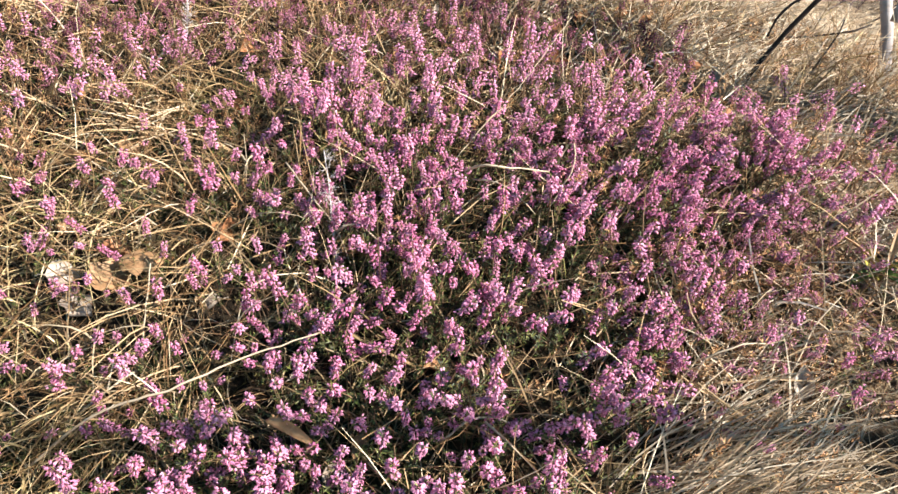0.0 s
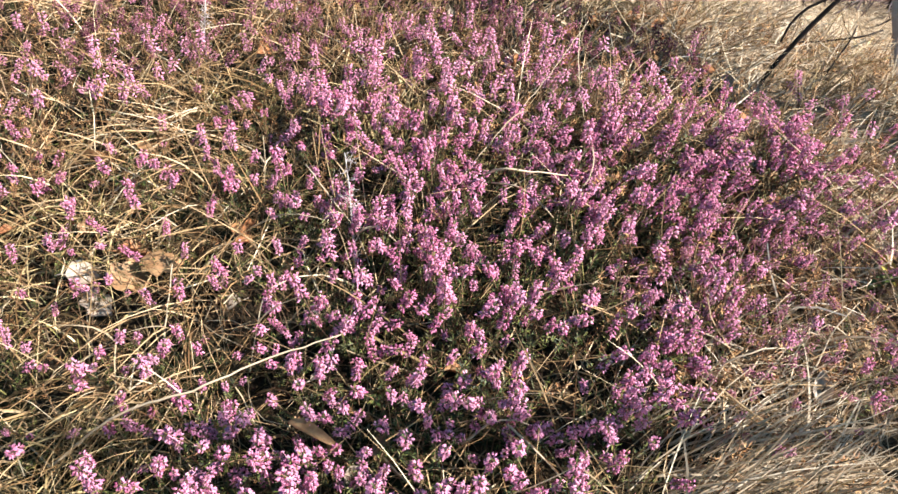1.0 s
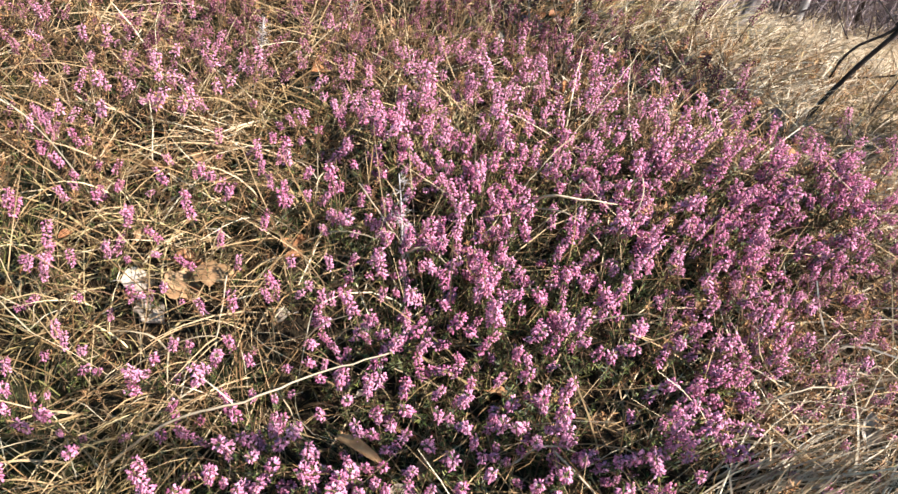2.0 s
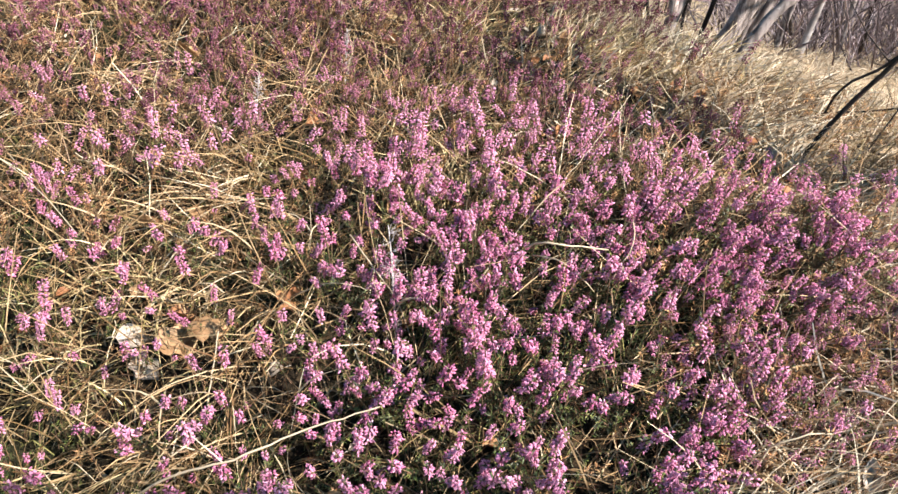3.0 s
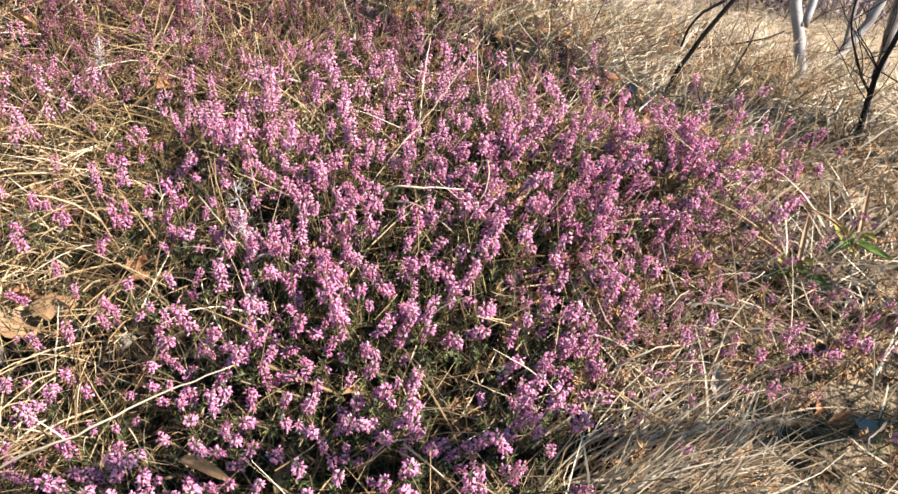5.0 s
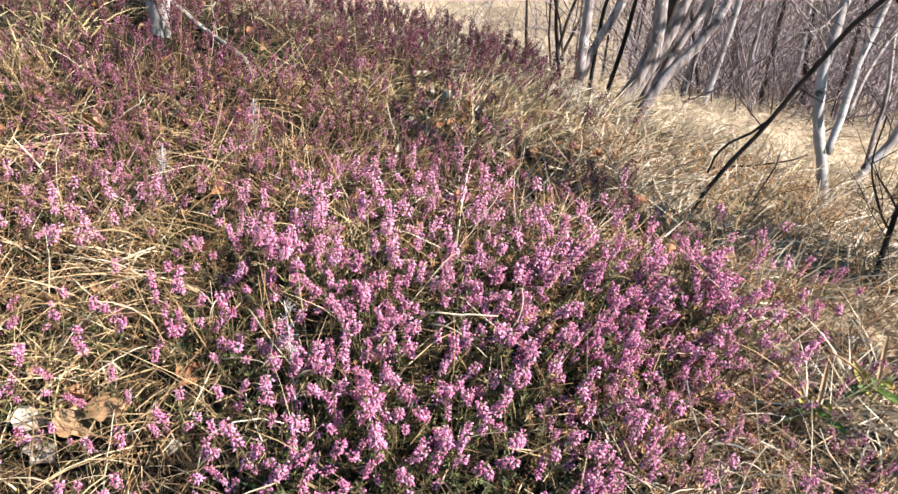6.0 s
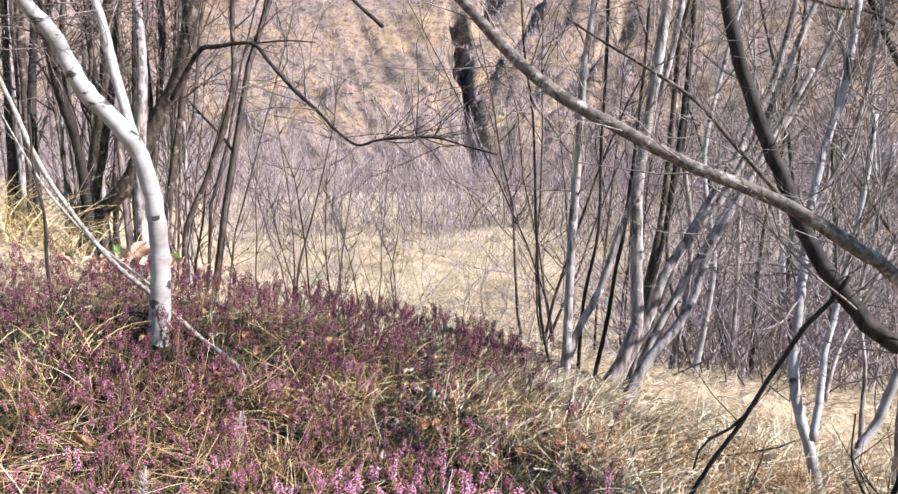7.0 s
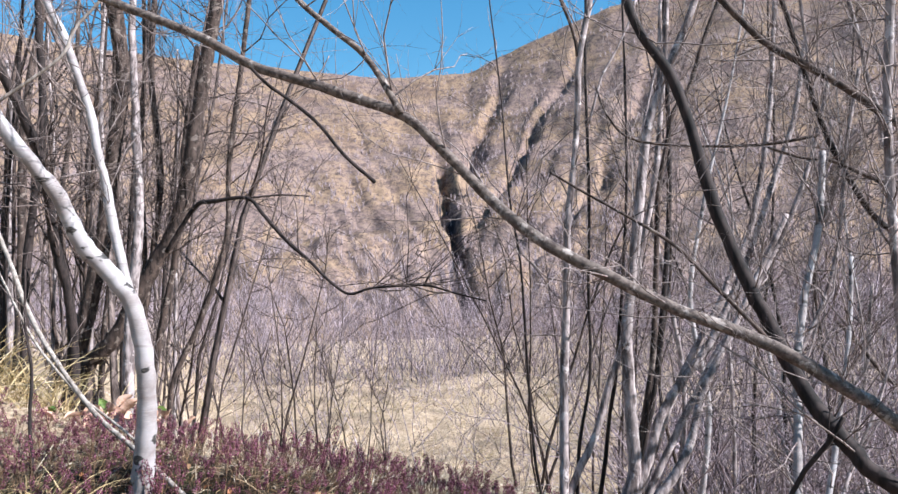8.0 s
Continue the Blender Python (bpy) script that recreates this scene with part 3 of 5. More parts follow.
LINE_H1 = (0.017, 0.0095, [(0.551, 2.5, 0.48),(0.56, 2.5, 0.616),(0.568, 2.5, 0.844),(0.575, 2.5, 1.037),(0.587, 2.5, 1.193),(0.597, 2.5, 1.369),(0.608, 2.5, 1.548),(0.634, 2.5, 1.727),(0.653, 2.5, 1.909),(0.669, 2.5, 2.113),(0.714, 2.5, 2.319),(0.743, 2.5, 2.528)])
LINE_H2 = (0.0145, 0.0085, [(0.556, 2.5, 0.527),(0.601, 2.51, 0.657),(0.682, 2.52, 0.807),(0.742, 2.53, 0.986),(0.783, 2.54, 1.074),(0.824, 2.55, 1.203),(0.881, 2.56, 1.438),(0.938, 2.57, 1.669),(0.974, 2.58, 1.898),(1.015, 2.59, 2.251),(1.037, 2.6, 2.56)])
LINE_H3 = (0.026, 0.0105, [(0.685, 2.42, 0.477),(0.743, 2.427, 0.583),(0.784, 2.433, 0.698),(0.783, 2.44, 0.847),(0.781, 2.447, 1.017),(0.786, 2.453, 1.189),(0.829, 2.46, 1.46),(0.854, 2.467, 1.624),(0.887, 2.473, 1.825),(0.939, 2.48, 1.985),(1.001, 2.487, 2.116),(1.077, 2.493, 2.281),(1.158, 2.5, 2.506)])
LINE_H4 = (0.0185, 0.0085, [(0.703, 2.42, 0.466),(0.822, 2.44, 0.7),(0.884, 2.46, 0.854),(0.967, 2.48, 0.968),(1.089, 2.5, 1.103),(1.191, 2.52, 1.278),(1.255, 2.54, 1.395),(1.372, 2.56, 1.666),(1.47, 2.58, 1.897),(1.544, 2.6, 2.202)])
LINE_H5 = (0.0155, 0.0079, [(0.624, 2.05, 0.517),(0.71, 2.069, 0.668),(0.79, 2.088, 0.748),(0.854, 2.106, 0.845),(0.907, 2.125, 0.995),(0.963, 2.144, 1.078),(1.02, 2.162, 1.161),(1.108, 2.181, 1.312),(1.229, 2.2, 1.513)])
LINE_H6 = (0.0119, 0.0075, [(0.792, 2.6, 0.449),(0.855, 2.613, 0.659),(0.916, 2.625, 0.889),(0.956, 2.638, 1.096),(0.995, 2.65, 1.361),(1.023, 2.662, 1.603),(1.039, 2.675, 1.881),(1.048, 2.688, 2.381),(1.075, 2.7, 2.608)])
LINE_H7 = (0.0094, 0.0032, [(0.674, 2.55, 0.488),(0.714, 2.556, 0.675),(0.743, 2.562, 0.86),(0.772, 2.569, 1.001),(0.808, 2.575, 1.302),(0.842, 2.581, 1.671),(0.854, 2.588, 2.067),(0.858, 2.594, 2.342),(0.863, 2.6, 2.611)])
LINE_H8 = (0.0058, 0.0024, [(0.517, 2.6, 0.498),(0.487, 2.613, 0.666),(0.477, 2.625, 0.833),(0.468, 2.638, 1.102),(0.458, 2.65, 1.406),(0.428, 2.662, 1.646),(0.409, 2.675, 2.036),(0.381, 2.688, 2.377),(0.363, 2.7, 2.657)])
LINE_H9 = (0.0067, 0.0048, [(0.633, 2.65, 0.481),(0.653, 2.658, 0.739),(0.704, 2.667, 0.992),(0.712, 2.675, 1.303),(0.729, 2.683, 1.647),(0.735, 2.692, 2.098),(0.75, 2.7, 2.44)])
LINE_H10 = (0.0159, 0.0087, [(0.79, 2.5, 0.502),(0.899, 2.52, 0.791),(0.995, 2.54, 0.981),(1.093, 2.56, 1.136),(1.174, 2.58, 1.256),(1.226, 2.6, 1.358),(1.307, 2.62, 1.504),(1.371, 2.64, 1.718),(1.428, 2.66, 1.982),(1.465, 2.68, 2.254),(1.502, 2.7, 2.533)])
LINE_H11 = (0.0141, 0.0072, [(0.806, 2.45, 0.544),(0.936, 2.456, 0.801),(1.014, 2.463, 0.931),(1.093, 2.469, 1.063),(1.181, 2.475, 1.177),(1.274, 2.481, 1.332),(1.39, 2.488, 1.53),(1.491, 2.494, 1.773),(1.575, 2.5, 2.063)])
LINE_H12 = (0.0117, 0.0074, [(0.765, 2.55, 0.488),(0.849, 2.555, 0.786),(0.904, 2.56, 1.061),(0.929, 2.565, 1.343),(0.954, 2.57, 1.637),(0.983, 2.575, 1.768),(1.026, 2.58, 1.934),(1.089, 2.585, 2.024),(1.156, 2.59, 2.207),(1.221, 2.595, 2.355),(1.287, 2.6, 2.532)])
LINE_H1B = (0.0064, 0.0051, [(0.661, 2.5, 2.117),(0.652, 2.5, 2.195),(0.602, 2.5, 2.34)])
LINE_R11 = (0.0039, 0.0028, [(0.644, 2.3, 1.832),(0.689, 2.3, 1.978),(0.734, 2.3, 2.057),(0.781, 2.3, 2.148),(0.814, 2.3, 2.237)])
LINE_R12 = (0.0065, 0.0054, [(0.945, 2.5, 1.966),(0.953, 2.5, 2.131),(0.967, 2.5, 2.318),(0.978, 2.5, 2.464)])
LINE_BIRCHB = (0.0115, 0.0079, [(0.882, 1.42, 0.53),(0.872, 1.451, 0.643),(0.859, 1.482, 0.72),(0.858, 1.513, 0.812),(0.878, 1.544, 0.906),(0.902, 1.576, 1.002),(0.924, 1.607, 1.127),(0.969, 1.638, 1.279),(1.025, 1.669, 1.42),(1.065, 1.7, 1.615)])
LINE_BIRCHBF = (0.0083, 0.005, [(0.857, 1.42, 0.681),(0.885, 1.45, 0.768),(0.907, 1.48, 0.846),(0.939, 1.51, 0.913),(0.98, 1.54, 1.032),(1.027, 1.57, 1.191),(1.06, 1.6, 1.353)])
LINE_BIRCHBG = (0.0042, 0.0031, [(0.896, 1.45, 0.756),(0.939, 1.488, 0.843),(1.003, 1.525, 0.933),(1.072, 1.562, 1.014),(1.141, 1.6, 1.124)])
LINE_BIRCHC = (0.0117, 0.0095, [(1.122, 1.75, 0.442),(1.17, 1.762, 0.52),(1.219, 1.775, 0.575),(1.275, 1.788, 0.707),(1.35, 1.8, 0.868)])
LINE_BIRCHD = (0.0063, 0.005, [(1.258, 1.9, 0.411),(1.269, 1.92, 0.552),(1.282, 1.94, 0.677),(1.266, 1.96, 0.867),(1.314, 1.98, 1.056),(1.36, 2.0, 1.291)])
LINE_SAPR = (0.0051, 0.0032, [(0.801, 1.08, 0.573),(0.795, 1.072, 0.658),(0.791, 1.065, 0.714),(0.797, 1.058, 0.757),(0.81, 1.05, 0.838)])
LINE_SAPR2 = (0.0023, 0.0014, [(0.796, 1.07, 0.67),(0.777, 1.078, 0.698),(0.765, 1.085, 0.725),(0.743, 1.092, 0.783),(0.749, 1.1, 0.859)])
LINE_HANG = (0.008, 0.0021, [(-0.79, 2.6, 1.466),(-0.678, 2.55, 1.615),(-0.606, 2.5, 1.627),(-0.477, 2.45, 1.63),(-0.415, 2.4, 1.567),(-0.334, 2.35, 1.478),(-0.256, 2.3, 1.409),(-0.19, 2.25, 1.344),(-0.126, 2.2, 1.302),(-0.055, 2.15, 1.317),(0.095, 2.1, 1.321),(0.174, 2.05, 1.298),(0.265, 2.0, 1.272)])
LINE_G2 = (0.0318, 0.0415, [(-0.844, 3.6, 2.831),(-0.865, 3.625, 2.783),(-0.914, 3.65, 2.56),(-0.979, 3.675, 2.22),(-1.029, 3.7, 1.938),(-1.093, 3.725, 1.684),(-1.227, 3.75, 1.46),(-1.417, 3.775, 1.123),(-1.566, 3.8, 0.955)])
LINE_HANG2 = (0.0034, 0.0019, [(-0.477, 2.45, 1.63),(-0.364, 2.425, 1.635),(-0.267, 2.4, 1.626)])
LINE_G1 = (0.0373, 0.0372, [(-1.369, 3.6, 2.833),(-1.347, 3.629, 2.614),(-1.335, 3.657, 2.421),(-1.386, 3.686, 2.085),(-1.419, 3.714, 1.89),(-1.462, 3.743, 1.608),(-1.556, 3.771, 1.212),(-1.594, 3.8, 0.985)])
LINE_G3 = (0.0156, 0.018, [(-1.281, 4.0, 3.001),(-1.296, 4.0, 2.937),(-1.312, 4.0, 2.493),(-1.266, 4.0, 1.993),(-1.297, 4.0, 1.623),(-1.356, 4.0, 1.199),(-1.415, 4.0, 0.931)])
LINE_G4 = (0.0128, 0.0156, [(-0.781, 4.0, 2.999),(-0.788, 4.0, 2.935),(-0.838, 4.0, 2.52),(-0.903, 4.0, 2.017),(-0.92, 4.0, 1.615),(-1.058, 4.0, 1.191),(-1.208, 4.0, 0.835)])
LINE_G5 = (0.0188, 0.0236, [(-1.597, 3.0, 2.296),(-1.516, 3.067, 2.077),(-1.466, 3.133, 1.874),(-1.473, 3.2, 1.763),(-1.478, 3.267, 1.572),(-1.445, 3.333, 1.323),(-1.448, 3.4, 1.017)])
LINE_G6 = (0.0135, 0.0201, [(-1.039, 3.9, 2.646),(-1.108, 3.925, 2.191),(-1.161, 3.95, 1.617),(-1.244, 3.975, 1.197),(-1.297, 4.0, 0.897)])
LINE_PALEL = (0.0046, 0.003, [(-0.897, 1.6, 1.688),(-0.826, 1.6, 1.738),(-0.699, 1.6, 1.832),(-0.669, 1.6, 1.896),(-0.614, 1.6, 1.96),(-0.546, 1.6, 2.064)])

tree("birch_tree", "young crooked birch with white peeling bark rooted in the heath", "tree",
     [("trunk", LINE_BIRCH_MAIN, M_BIRCH, 0.25), ("limb", LINE_BIRCH_FORK, M_BIRCH, 0.0)],
     [(0, 12, 0.4, 0.003, 2), (1, 16, 0.4, 0.003, 2)])
tree("fallen_tree", "long pale weathered dead stem leaning across the heath", "dead wood",
     [("stem", LINE_POLE, M_POLE, 0.0)])
tree("fallen_tree", "thin grey dead stem lying beside the longer one", "dead wood",
     [("stem", LINE_POLE2, M_POLE, 0.0)])
tree("sapling", "thin dark bare sapling rising from the heath", "sapling",
     [("stem", LINE_LSAP, M_DARK, 0.2)], [(0, 4, 0.25, 0.002, 1)])

# the leaning tree whose limbs cross the view, rooted beside the slope
LIMB_A = LINE_LIMBA
LIMB_B = LINE_LIMBB
TRUNK_FOOT = (1.42, 0.95, float(land(1.42, 0.95)))
tree("leaning_tree", "grey-barked bare tree leaning over the slope with long limbs", "tree",
     [("trunk", (0.0145, LIMB_B[1], [TRUNK_FOOT, (1.2, 1.02, 0.74), *LIMB_B[2][1:]]), M_DARK, 0.4),
      ("limb", (LIMB_A[0], LIMB_A[1], [(1.1, 1.03, 0.80), *LIMB_A[2][1:]]), M_LIMB, 0.0),
      ("branch", LINE_LIMBAFORK, M_LIMB, 0.0),
      ("broken_branch", LINE_BROKEN, M_DARK, 0.0),
      ("branch", LINE_R7, M_BROWN, 0.0)],
     [(0, 26, 0.4, 0.003, 2), (1, 40, 0.32, 0.0022, 2), (2, 13, 0.36, 0.0025, 2), (4, 10, 0.25, 0.002, 1)])

R1, R3, R4 = back(LINE_R1), back(LINE_R3), back(LINE_R4)
tree("alder_tree", "dark bare tree with arching branches beside the slope", "tree",
     [("trunk", (0.045, 0.03, [(2.0, 2.12, 0.3), (1.97, 2.1, 1.1), (1.92, 2.08, 1.8), (1.9, 2.1, 3.0)]), M_BROWN, 0.3),
      ("branch", (R1[0], R1[1], [(1.93, 2.09, 1.6), *R1[2]]), M_BROWN, 0.0),
      ("branch", (R3[0], R3[1], [(1.94, 2.09, 1.5), *R3[2]]), M_BROWN, 0.0),
      ("branch", (R4[0], R4[1], [(1.96, 2.1, 1.3), *R4[2]]), M_DARK, 0.0),
      ("branch", LINE_R2, M_BROWN, 0.0),
      ("branch", LINE_R6, M_GREY, 0.0),
      ("branch", back(LINE_R8), M_BROWN, 0.0), ("branch", LINE_R9, M_GREY, 0.0), ("branch", LINE_R10, M_GREY, 0.0)],
     [(1, 24, 0.35, 0.003, 2), (2, 22, 0.35, 0.003, 2), (3, 26, 0.4, 0.003, 2), (4, 18, 0.35, 0.002, 2), (5, 18, 0.35, 0.002, 2), (7, 14, 0.3, 0.002, 2), (8, 14, 0.3, 0.002, 2)])
tree("alder_tree", "leaning bare tree beside the slope, shading the heath", "tree",
     [("trunk", (0.014, 0.009, [(1.83, 0.5, 0.4), (1.81, 0.21, 1.18), (1.80, 0.005, 1.6), (1.79, -0.2, 2.03), (1.80, -0.4, 2.45), (1.80, -0.5, 2.7)]), M_GREY, 0.3)],
     [(0, 4, 0.3, 0.003, 1)])
# out of view, added so its shadow falls along the dark strip
tree("sapling", "unseen slanting bare stem added to shade the heath slope", "sapling",
     [("stem", (0.036, 0.026, [(1.0, 0.93, 0.5), (1.15, 0.90, 1.325), (1.25, 0.855, 1.565), (1.33, 0.862, 1.79), (1.37, 0.898, 1.89), (1.39, 0.92, 1.95)]), M_BROWN, 0.2)], [(0, 6, 0.3, 0.002, 1)])
tree("alder_tree", "slender upright grey stem at the edge of the thicket", "tree",
     [("trunk", back(LINE_R5), M_GREY, 0.2)], [(0, 22, 0.5, 0.004, 2)])

tree("dead_stick", "dark dead branch stuck slanting in the dry grass", "dead wood",
     [("stick", LINE_STICKD, M_DARK, 0.0), ("side_branch", LINE_STICKD2, M_DARK, 0.0)],
     [(0, 5, 0.16, 0.002, 1)], M_DARK)
tree("dry_stalk", "thin dark dry stalk in the straw", "stalk", [("stalk", LINE_TWIGD, M_DARK, 0.0)], [(0, 3, 0.06, 0.001, 0)], M_DARK)
tree("dry_stalk", "low dark runner twig above the straw", "stalk", [("stalk", LINE_TWIGD3, M_DARK, 0.0)])

tree("hazel_bush", "many-stemmed bare hazel with smooth grey bark", "bush",
     [("stem", LINE_H1, M_GREY, 0.35), ("stem", LINE_H2, M_GREY, 0.0), ("stem", LINE_H3, M_GREY, 0.2),
      ("stem", LINE_H4, M_GREY, 0.0), ("stem", LINE_H5, M_GREY, 0.3), ("stem", LINE_H6, M_DARK, 0.2),
      ("stem", LINE_H7, M_DARK, 0.2), ("stem", LINE_H8, M_DARK, 0.2), ("stem", LINE_H9, M_DARK, 0.2), ("stem", LINE_H10, M_GREY, 0.2), ("stem", LINE_H11, M_GREY, 0.2), ("stem", LINE_H12, M_BROWN, 0.2), ("stem", LINE_H1B, M_BROWN, 0.0), ("branch", LINE_R11, M_GREY, 0.0), ("branch", LINE_R12, M_GREY, 0.0)],
     [(0, 14, 0.5, 0.004, 2), (1, 8, 0.45, 0.004, 2), (2, 13, 0.5, 0.004, 2), (3, 10, 0.45, 0.004, 2), (4, 9, 0.45, 0.004, 2),
      (5, 10, 0.5, 0.003, 2), (6, 5, 0.4, 0.003, 2), (7, 9, 0.4, 0.003, 2), (8, 7, 0.4, 0.003, 2), (9, 9, 0.4, 0.003, 2), (10, 8, 0.4, 0.003, 2), (11, 8, 0.4, 0.003, 2)])
tree("birch_tree", "forked young birch with white bark in the dry grass", "tree",
     [("trunk", LINE_BIRCHB, M_BIRCH, 0.2), ("limb", LINE_BIRCHBF, M_BIRCH, 0.0), ("branch", LINE_BIRCHBG, M_GREY, 0.0)],
     [(0, 34, 0.45, 0.003, 2), (1, 24, 0.45, 0.003, 2), (2, 14, 0.35, 0.002, 2)])
tree("birch_tree", "slanting pale birch stem in the dry grass", "tree", [("trunk", LINE_BIRCHC, M_BIRCH, 0.2)], [(0, 8, 0.4, 0.003, 2)])
tree("sapling", "thin grey sapling beside the slanting birch", "sapling", [("stem", LINE_BIRCHD, M_GREY, 0.2)], [(0, 14, 0.35, 0.002, 2)])
tree("sapling", "small dark thorny bush at the knoll's edge", "sapling",
     [("stem", LINE_SAPR, M_DARK, 0.3), ("branch", LINE_SAPR2, M_DARK, 0.0)], [(0, 9, 0.16, 0.002, 1), (1, 7, 0.12, 0.0015, 1)], M_DARK)

HANG = LINE_HANG
tree("alder_tree", "tall grey bare tree at the edge of the wood", "tree",
     [("trunk", back(LINE_G2), M_BROWN, 0.3), ("hanging_branch", (HANG[0], HANG[1], HANG[2]), M_DARK, 0.0), ("branch", LINE_HANG2, M_DARK, 0.0)],
     [(0, 24, 0.7, 0.006, 2), (1, 42, 0.45, 0.0025, 2)], M_BROWN)
for spine, material in ((back(LINE_G1), M_BROWN), (back(LINE_G3), M_BROWN), (back(LINE_G4), M_BROWN), (back(LINE_G5), M_DARK), (back(LINE_G6), M_BROWN)):
    tree("alder_tree", "bare grey-brown stem in the wood's edge", "tree", [("trunk", spine, material, 0.25)], [(0, 22, 0.7, 0.006, 2)], M_WOOD,
         group="stems at the wood's edge")
tree("pale_branch", "pale bare branch reaching in overhead", "branch",
     [("branch", LINE_PALEL, M_POLE, 0.0)], [(0, 5, 0.2, 0.002, 1)])


def bare_stem(soup, x, y, tall, radius, lean, twigs, twig_length, sides=4, depth=1, forks=2, bend=0.09):
    z = float(land(x, y)) - 0.05
    n = 6
    line = [np.array([x, y, z])]
    d = unit(np.array([lean[0], lean[1], 1.0]))
    for _ in range(n):
        d = unit(d + rng.standard_normal(3) * bend + np.array([0, 0, 0.04]))
        line.append(line[-1] + d * tall / n)
    line = np.array(line)
    soup.add(*tube(line, np.linspace(radius, radius * 0.3, n + 1), sides))
    for _ in range(twigs):
        k = rng.uniform(0.18, 0.97) * n
        i = int(k)
        p = line[i] + (line[i + 1] - line[i]) * (k - i) if i < n else line[-1]
        a = rng.uniform(0, 6.283)
        way = np.array([np.cos(a), np.sin(a), rng.uniform(0.5, 1.6)])
        grow(soup, p, way, twig_length * rng.uniform(0.5, 1.2) * (1.1 - 0.6 * k / n), radius * 0.4, depth, 0.7, 0.15, 3, forks, 0.15)


def shrub(x, y, stems, tall, radius, label, material, group="", spread=0.35):
    base = new("bare_shrub")
    base.matrix_basis = pose(x, y, float(land(x, y)))
    tagged(base, label, "shrub", group)
    for _ in range(stems):
        s = Soup()
        bare_stem(s, x + rng.normal(0, 0.10), y + rng.normal(0, 0.10), tall * rng.uniform(0.7, 1.15), radius * rng.uniform(0.5, 1.0),
                  rng.standard_normal(2) * spread, 9, tall * 0.3, 4, 2)
        part("stem", s.data("stem", material), base)
    return base


# thin shrubs at the meadow's near edge
for x, y, k, tall, rad in ((-1.35, 4.7, 4, 2.0, 0.012), (-1.02, 4.9, 4, 1.9, 0.011), (-0.72, 5.1, 5, 1.6, 0.010), (-0.55, 5.6, 4, 1.4, 0.010), (-1.7, 5.4, 5, 2.6, 0.014),
                           (-0.25, 6.0, 3, 1.1, 0.008), (0.62, 3.6, 4, 1.9, 0.010), (0.85, 4.2, 4, 2.1, 0.011), (1.25, 4.6, 5, 2.4, 0.013), (-2.2, 5.2, 5, 3.2, 0.02)):
    shrub(x, y, k, tall, rad, "clump of thin bare brown stems on the pale meadow", M_BROWN, "thin shrubs by the meadow", 0.16)


# out of view, added only to shade the near right of the slope
shrub(1.03, 0.50, 8, 0.60, 0.011, "unseen low bare bush added to shade the straw slope", M_BROWN, "", 0.2)


def thicket(name, label, count, where, tall, radius, twigs, material, sides=3, depth=1, wild=0.16):
    s = Soup()
    for _ in range(count):
        x, y = where()
        k = rng.uniform(0.6, 1.3)
        bare_stem(s, x, y, tall * k, radius * k, rng.standard_normal(2) * wild, twigs, tall * 0.28, sides, depth, 2, 0.06 + 0.4 * wild)
    return tagged(new(name, s.data(name, material)), label, "thicket", kind="stuff")


def left_wood():
    y = rng.uniform(4.2, 12)
    return -y * rng.uniform(0.27, 0.75), y


def right_wood():
    y = rng.uniform(3.4, 14)
    return y * rng.uniform(0.36, 0.85), y


def far_edge():
    y = 14.5 + 40 * rng.uniform(0, 1) ** 1.8
    return y * rng.uniform(-0.7, 0.75), y


def meadow_side():
    y = rng.uniform(11, 26)
    return y * (rng.uniform(0.16, 0.6) if rng.uniform() < 0.6 else rng.uniform(-0.55, -0.16)), y


for k in range(20):
    y = rng.uniform(3.3, 5.6)
    x = -y * (0.29 + 0.35 * (k + rng.uniform(0, 1)) / 20)
    z = float(land(x, y))
    tall, lx, ly = rng.uniform(2.6, 4.0), rng.normal(0.05, 0.12), rng.normal(0, 0.08)
    line = [(x + lx * s * s + rng.normal(0, 0.03), y + ly * s, z + tall * s) for s in (0.0, 0.2, 0.4, 0.6, 0.8, 1.0)]
    r = rng.uniform(0.012, 0.03)
    tree("alder_tree", "slender bare stem in the wood's edge", "tree", [("trunk", (r, r * 0.5, line), (M_GREY, M_DARK, M_BROWN)[k % 3], 0.2)],
         [(0, 9, 0.6, 0.005, 1)], M_WOOD, group="stems at the wood's edge")
for k in range(11):
    y = rng.uniform(2.9, 4.8)
    x = y * (0.34 + 0.30 * (k + rng.uniform(0, 1)) / 11)
    z = float(land(x, y))
    tall, lx, ly = rng.uniform(2.2, 3.4), rng.normal(0.1, 0.35), rng.normal(0, 0.1)
    line = [(x + lx * s * s + rng.normal(0, 0.05), y + ly * s, z + tall * s) for s in (0.0, 0.2, 0.4, 0.6, 0.8, 1.0)]
    r = rng.uniform(0.009, 0.02)
    tree("alder_tree", "crooked slender bare stem below the knoll", "tree", [("trunk", (r, r * 0.2, line), (M_GREY, M_BROWN, M_BIRCH, M_DARK)[k % 4], 0.2)],
         [(0, 15, 0.7, 0.006, 2)], group="stems below the knoll")
thicket("wood_left", "dense wood of bare grey stems on the slope", 62, left_wood, 4.2, 0.022, 7, M_WOOD, 3)
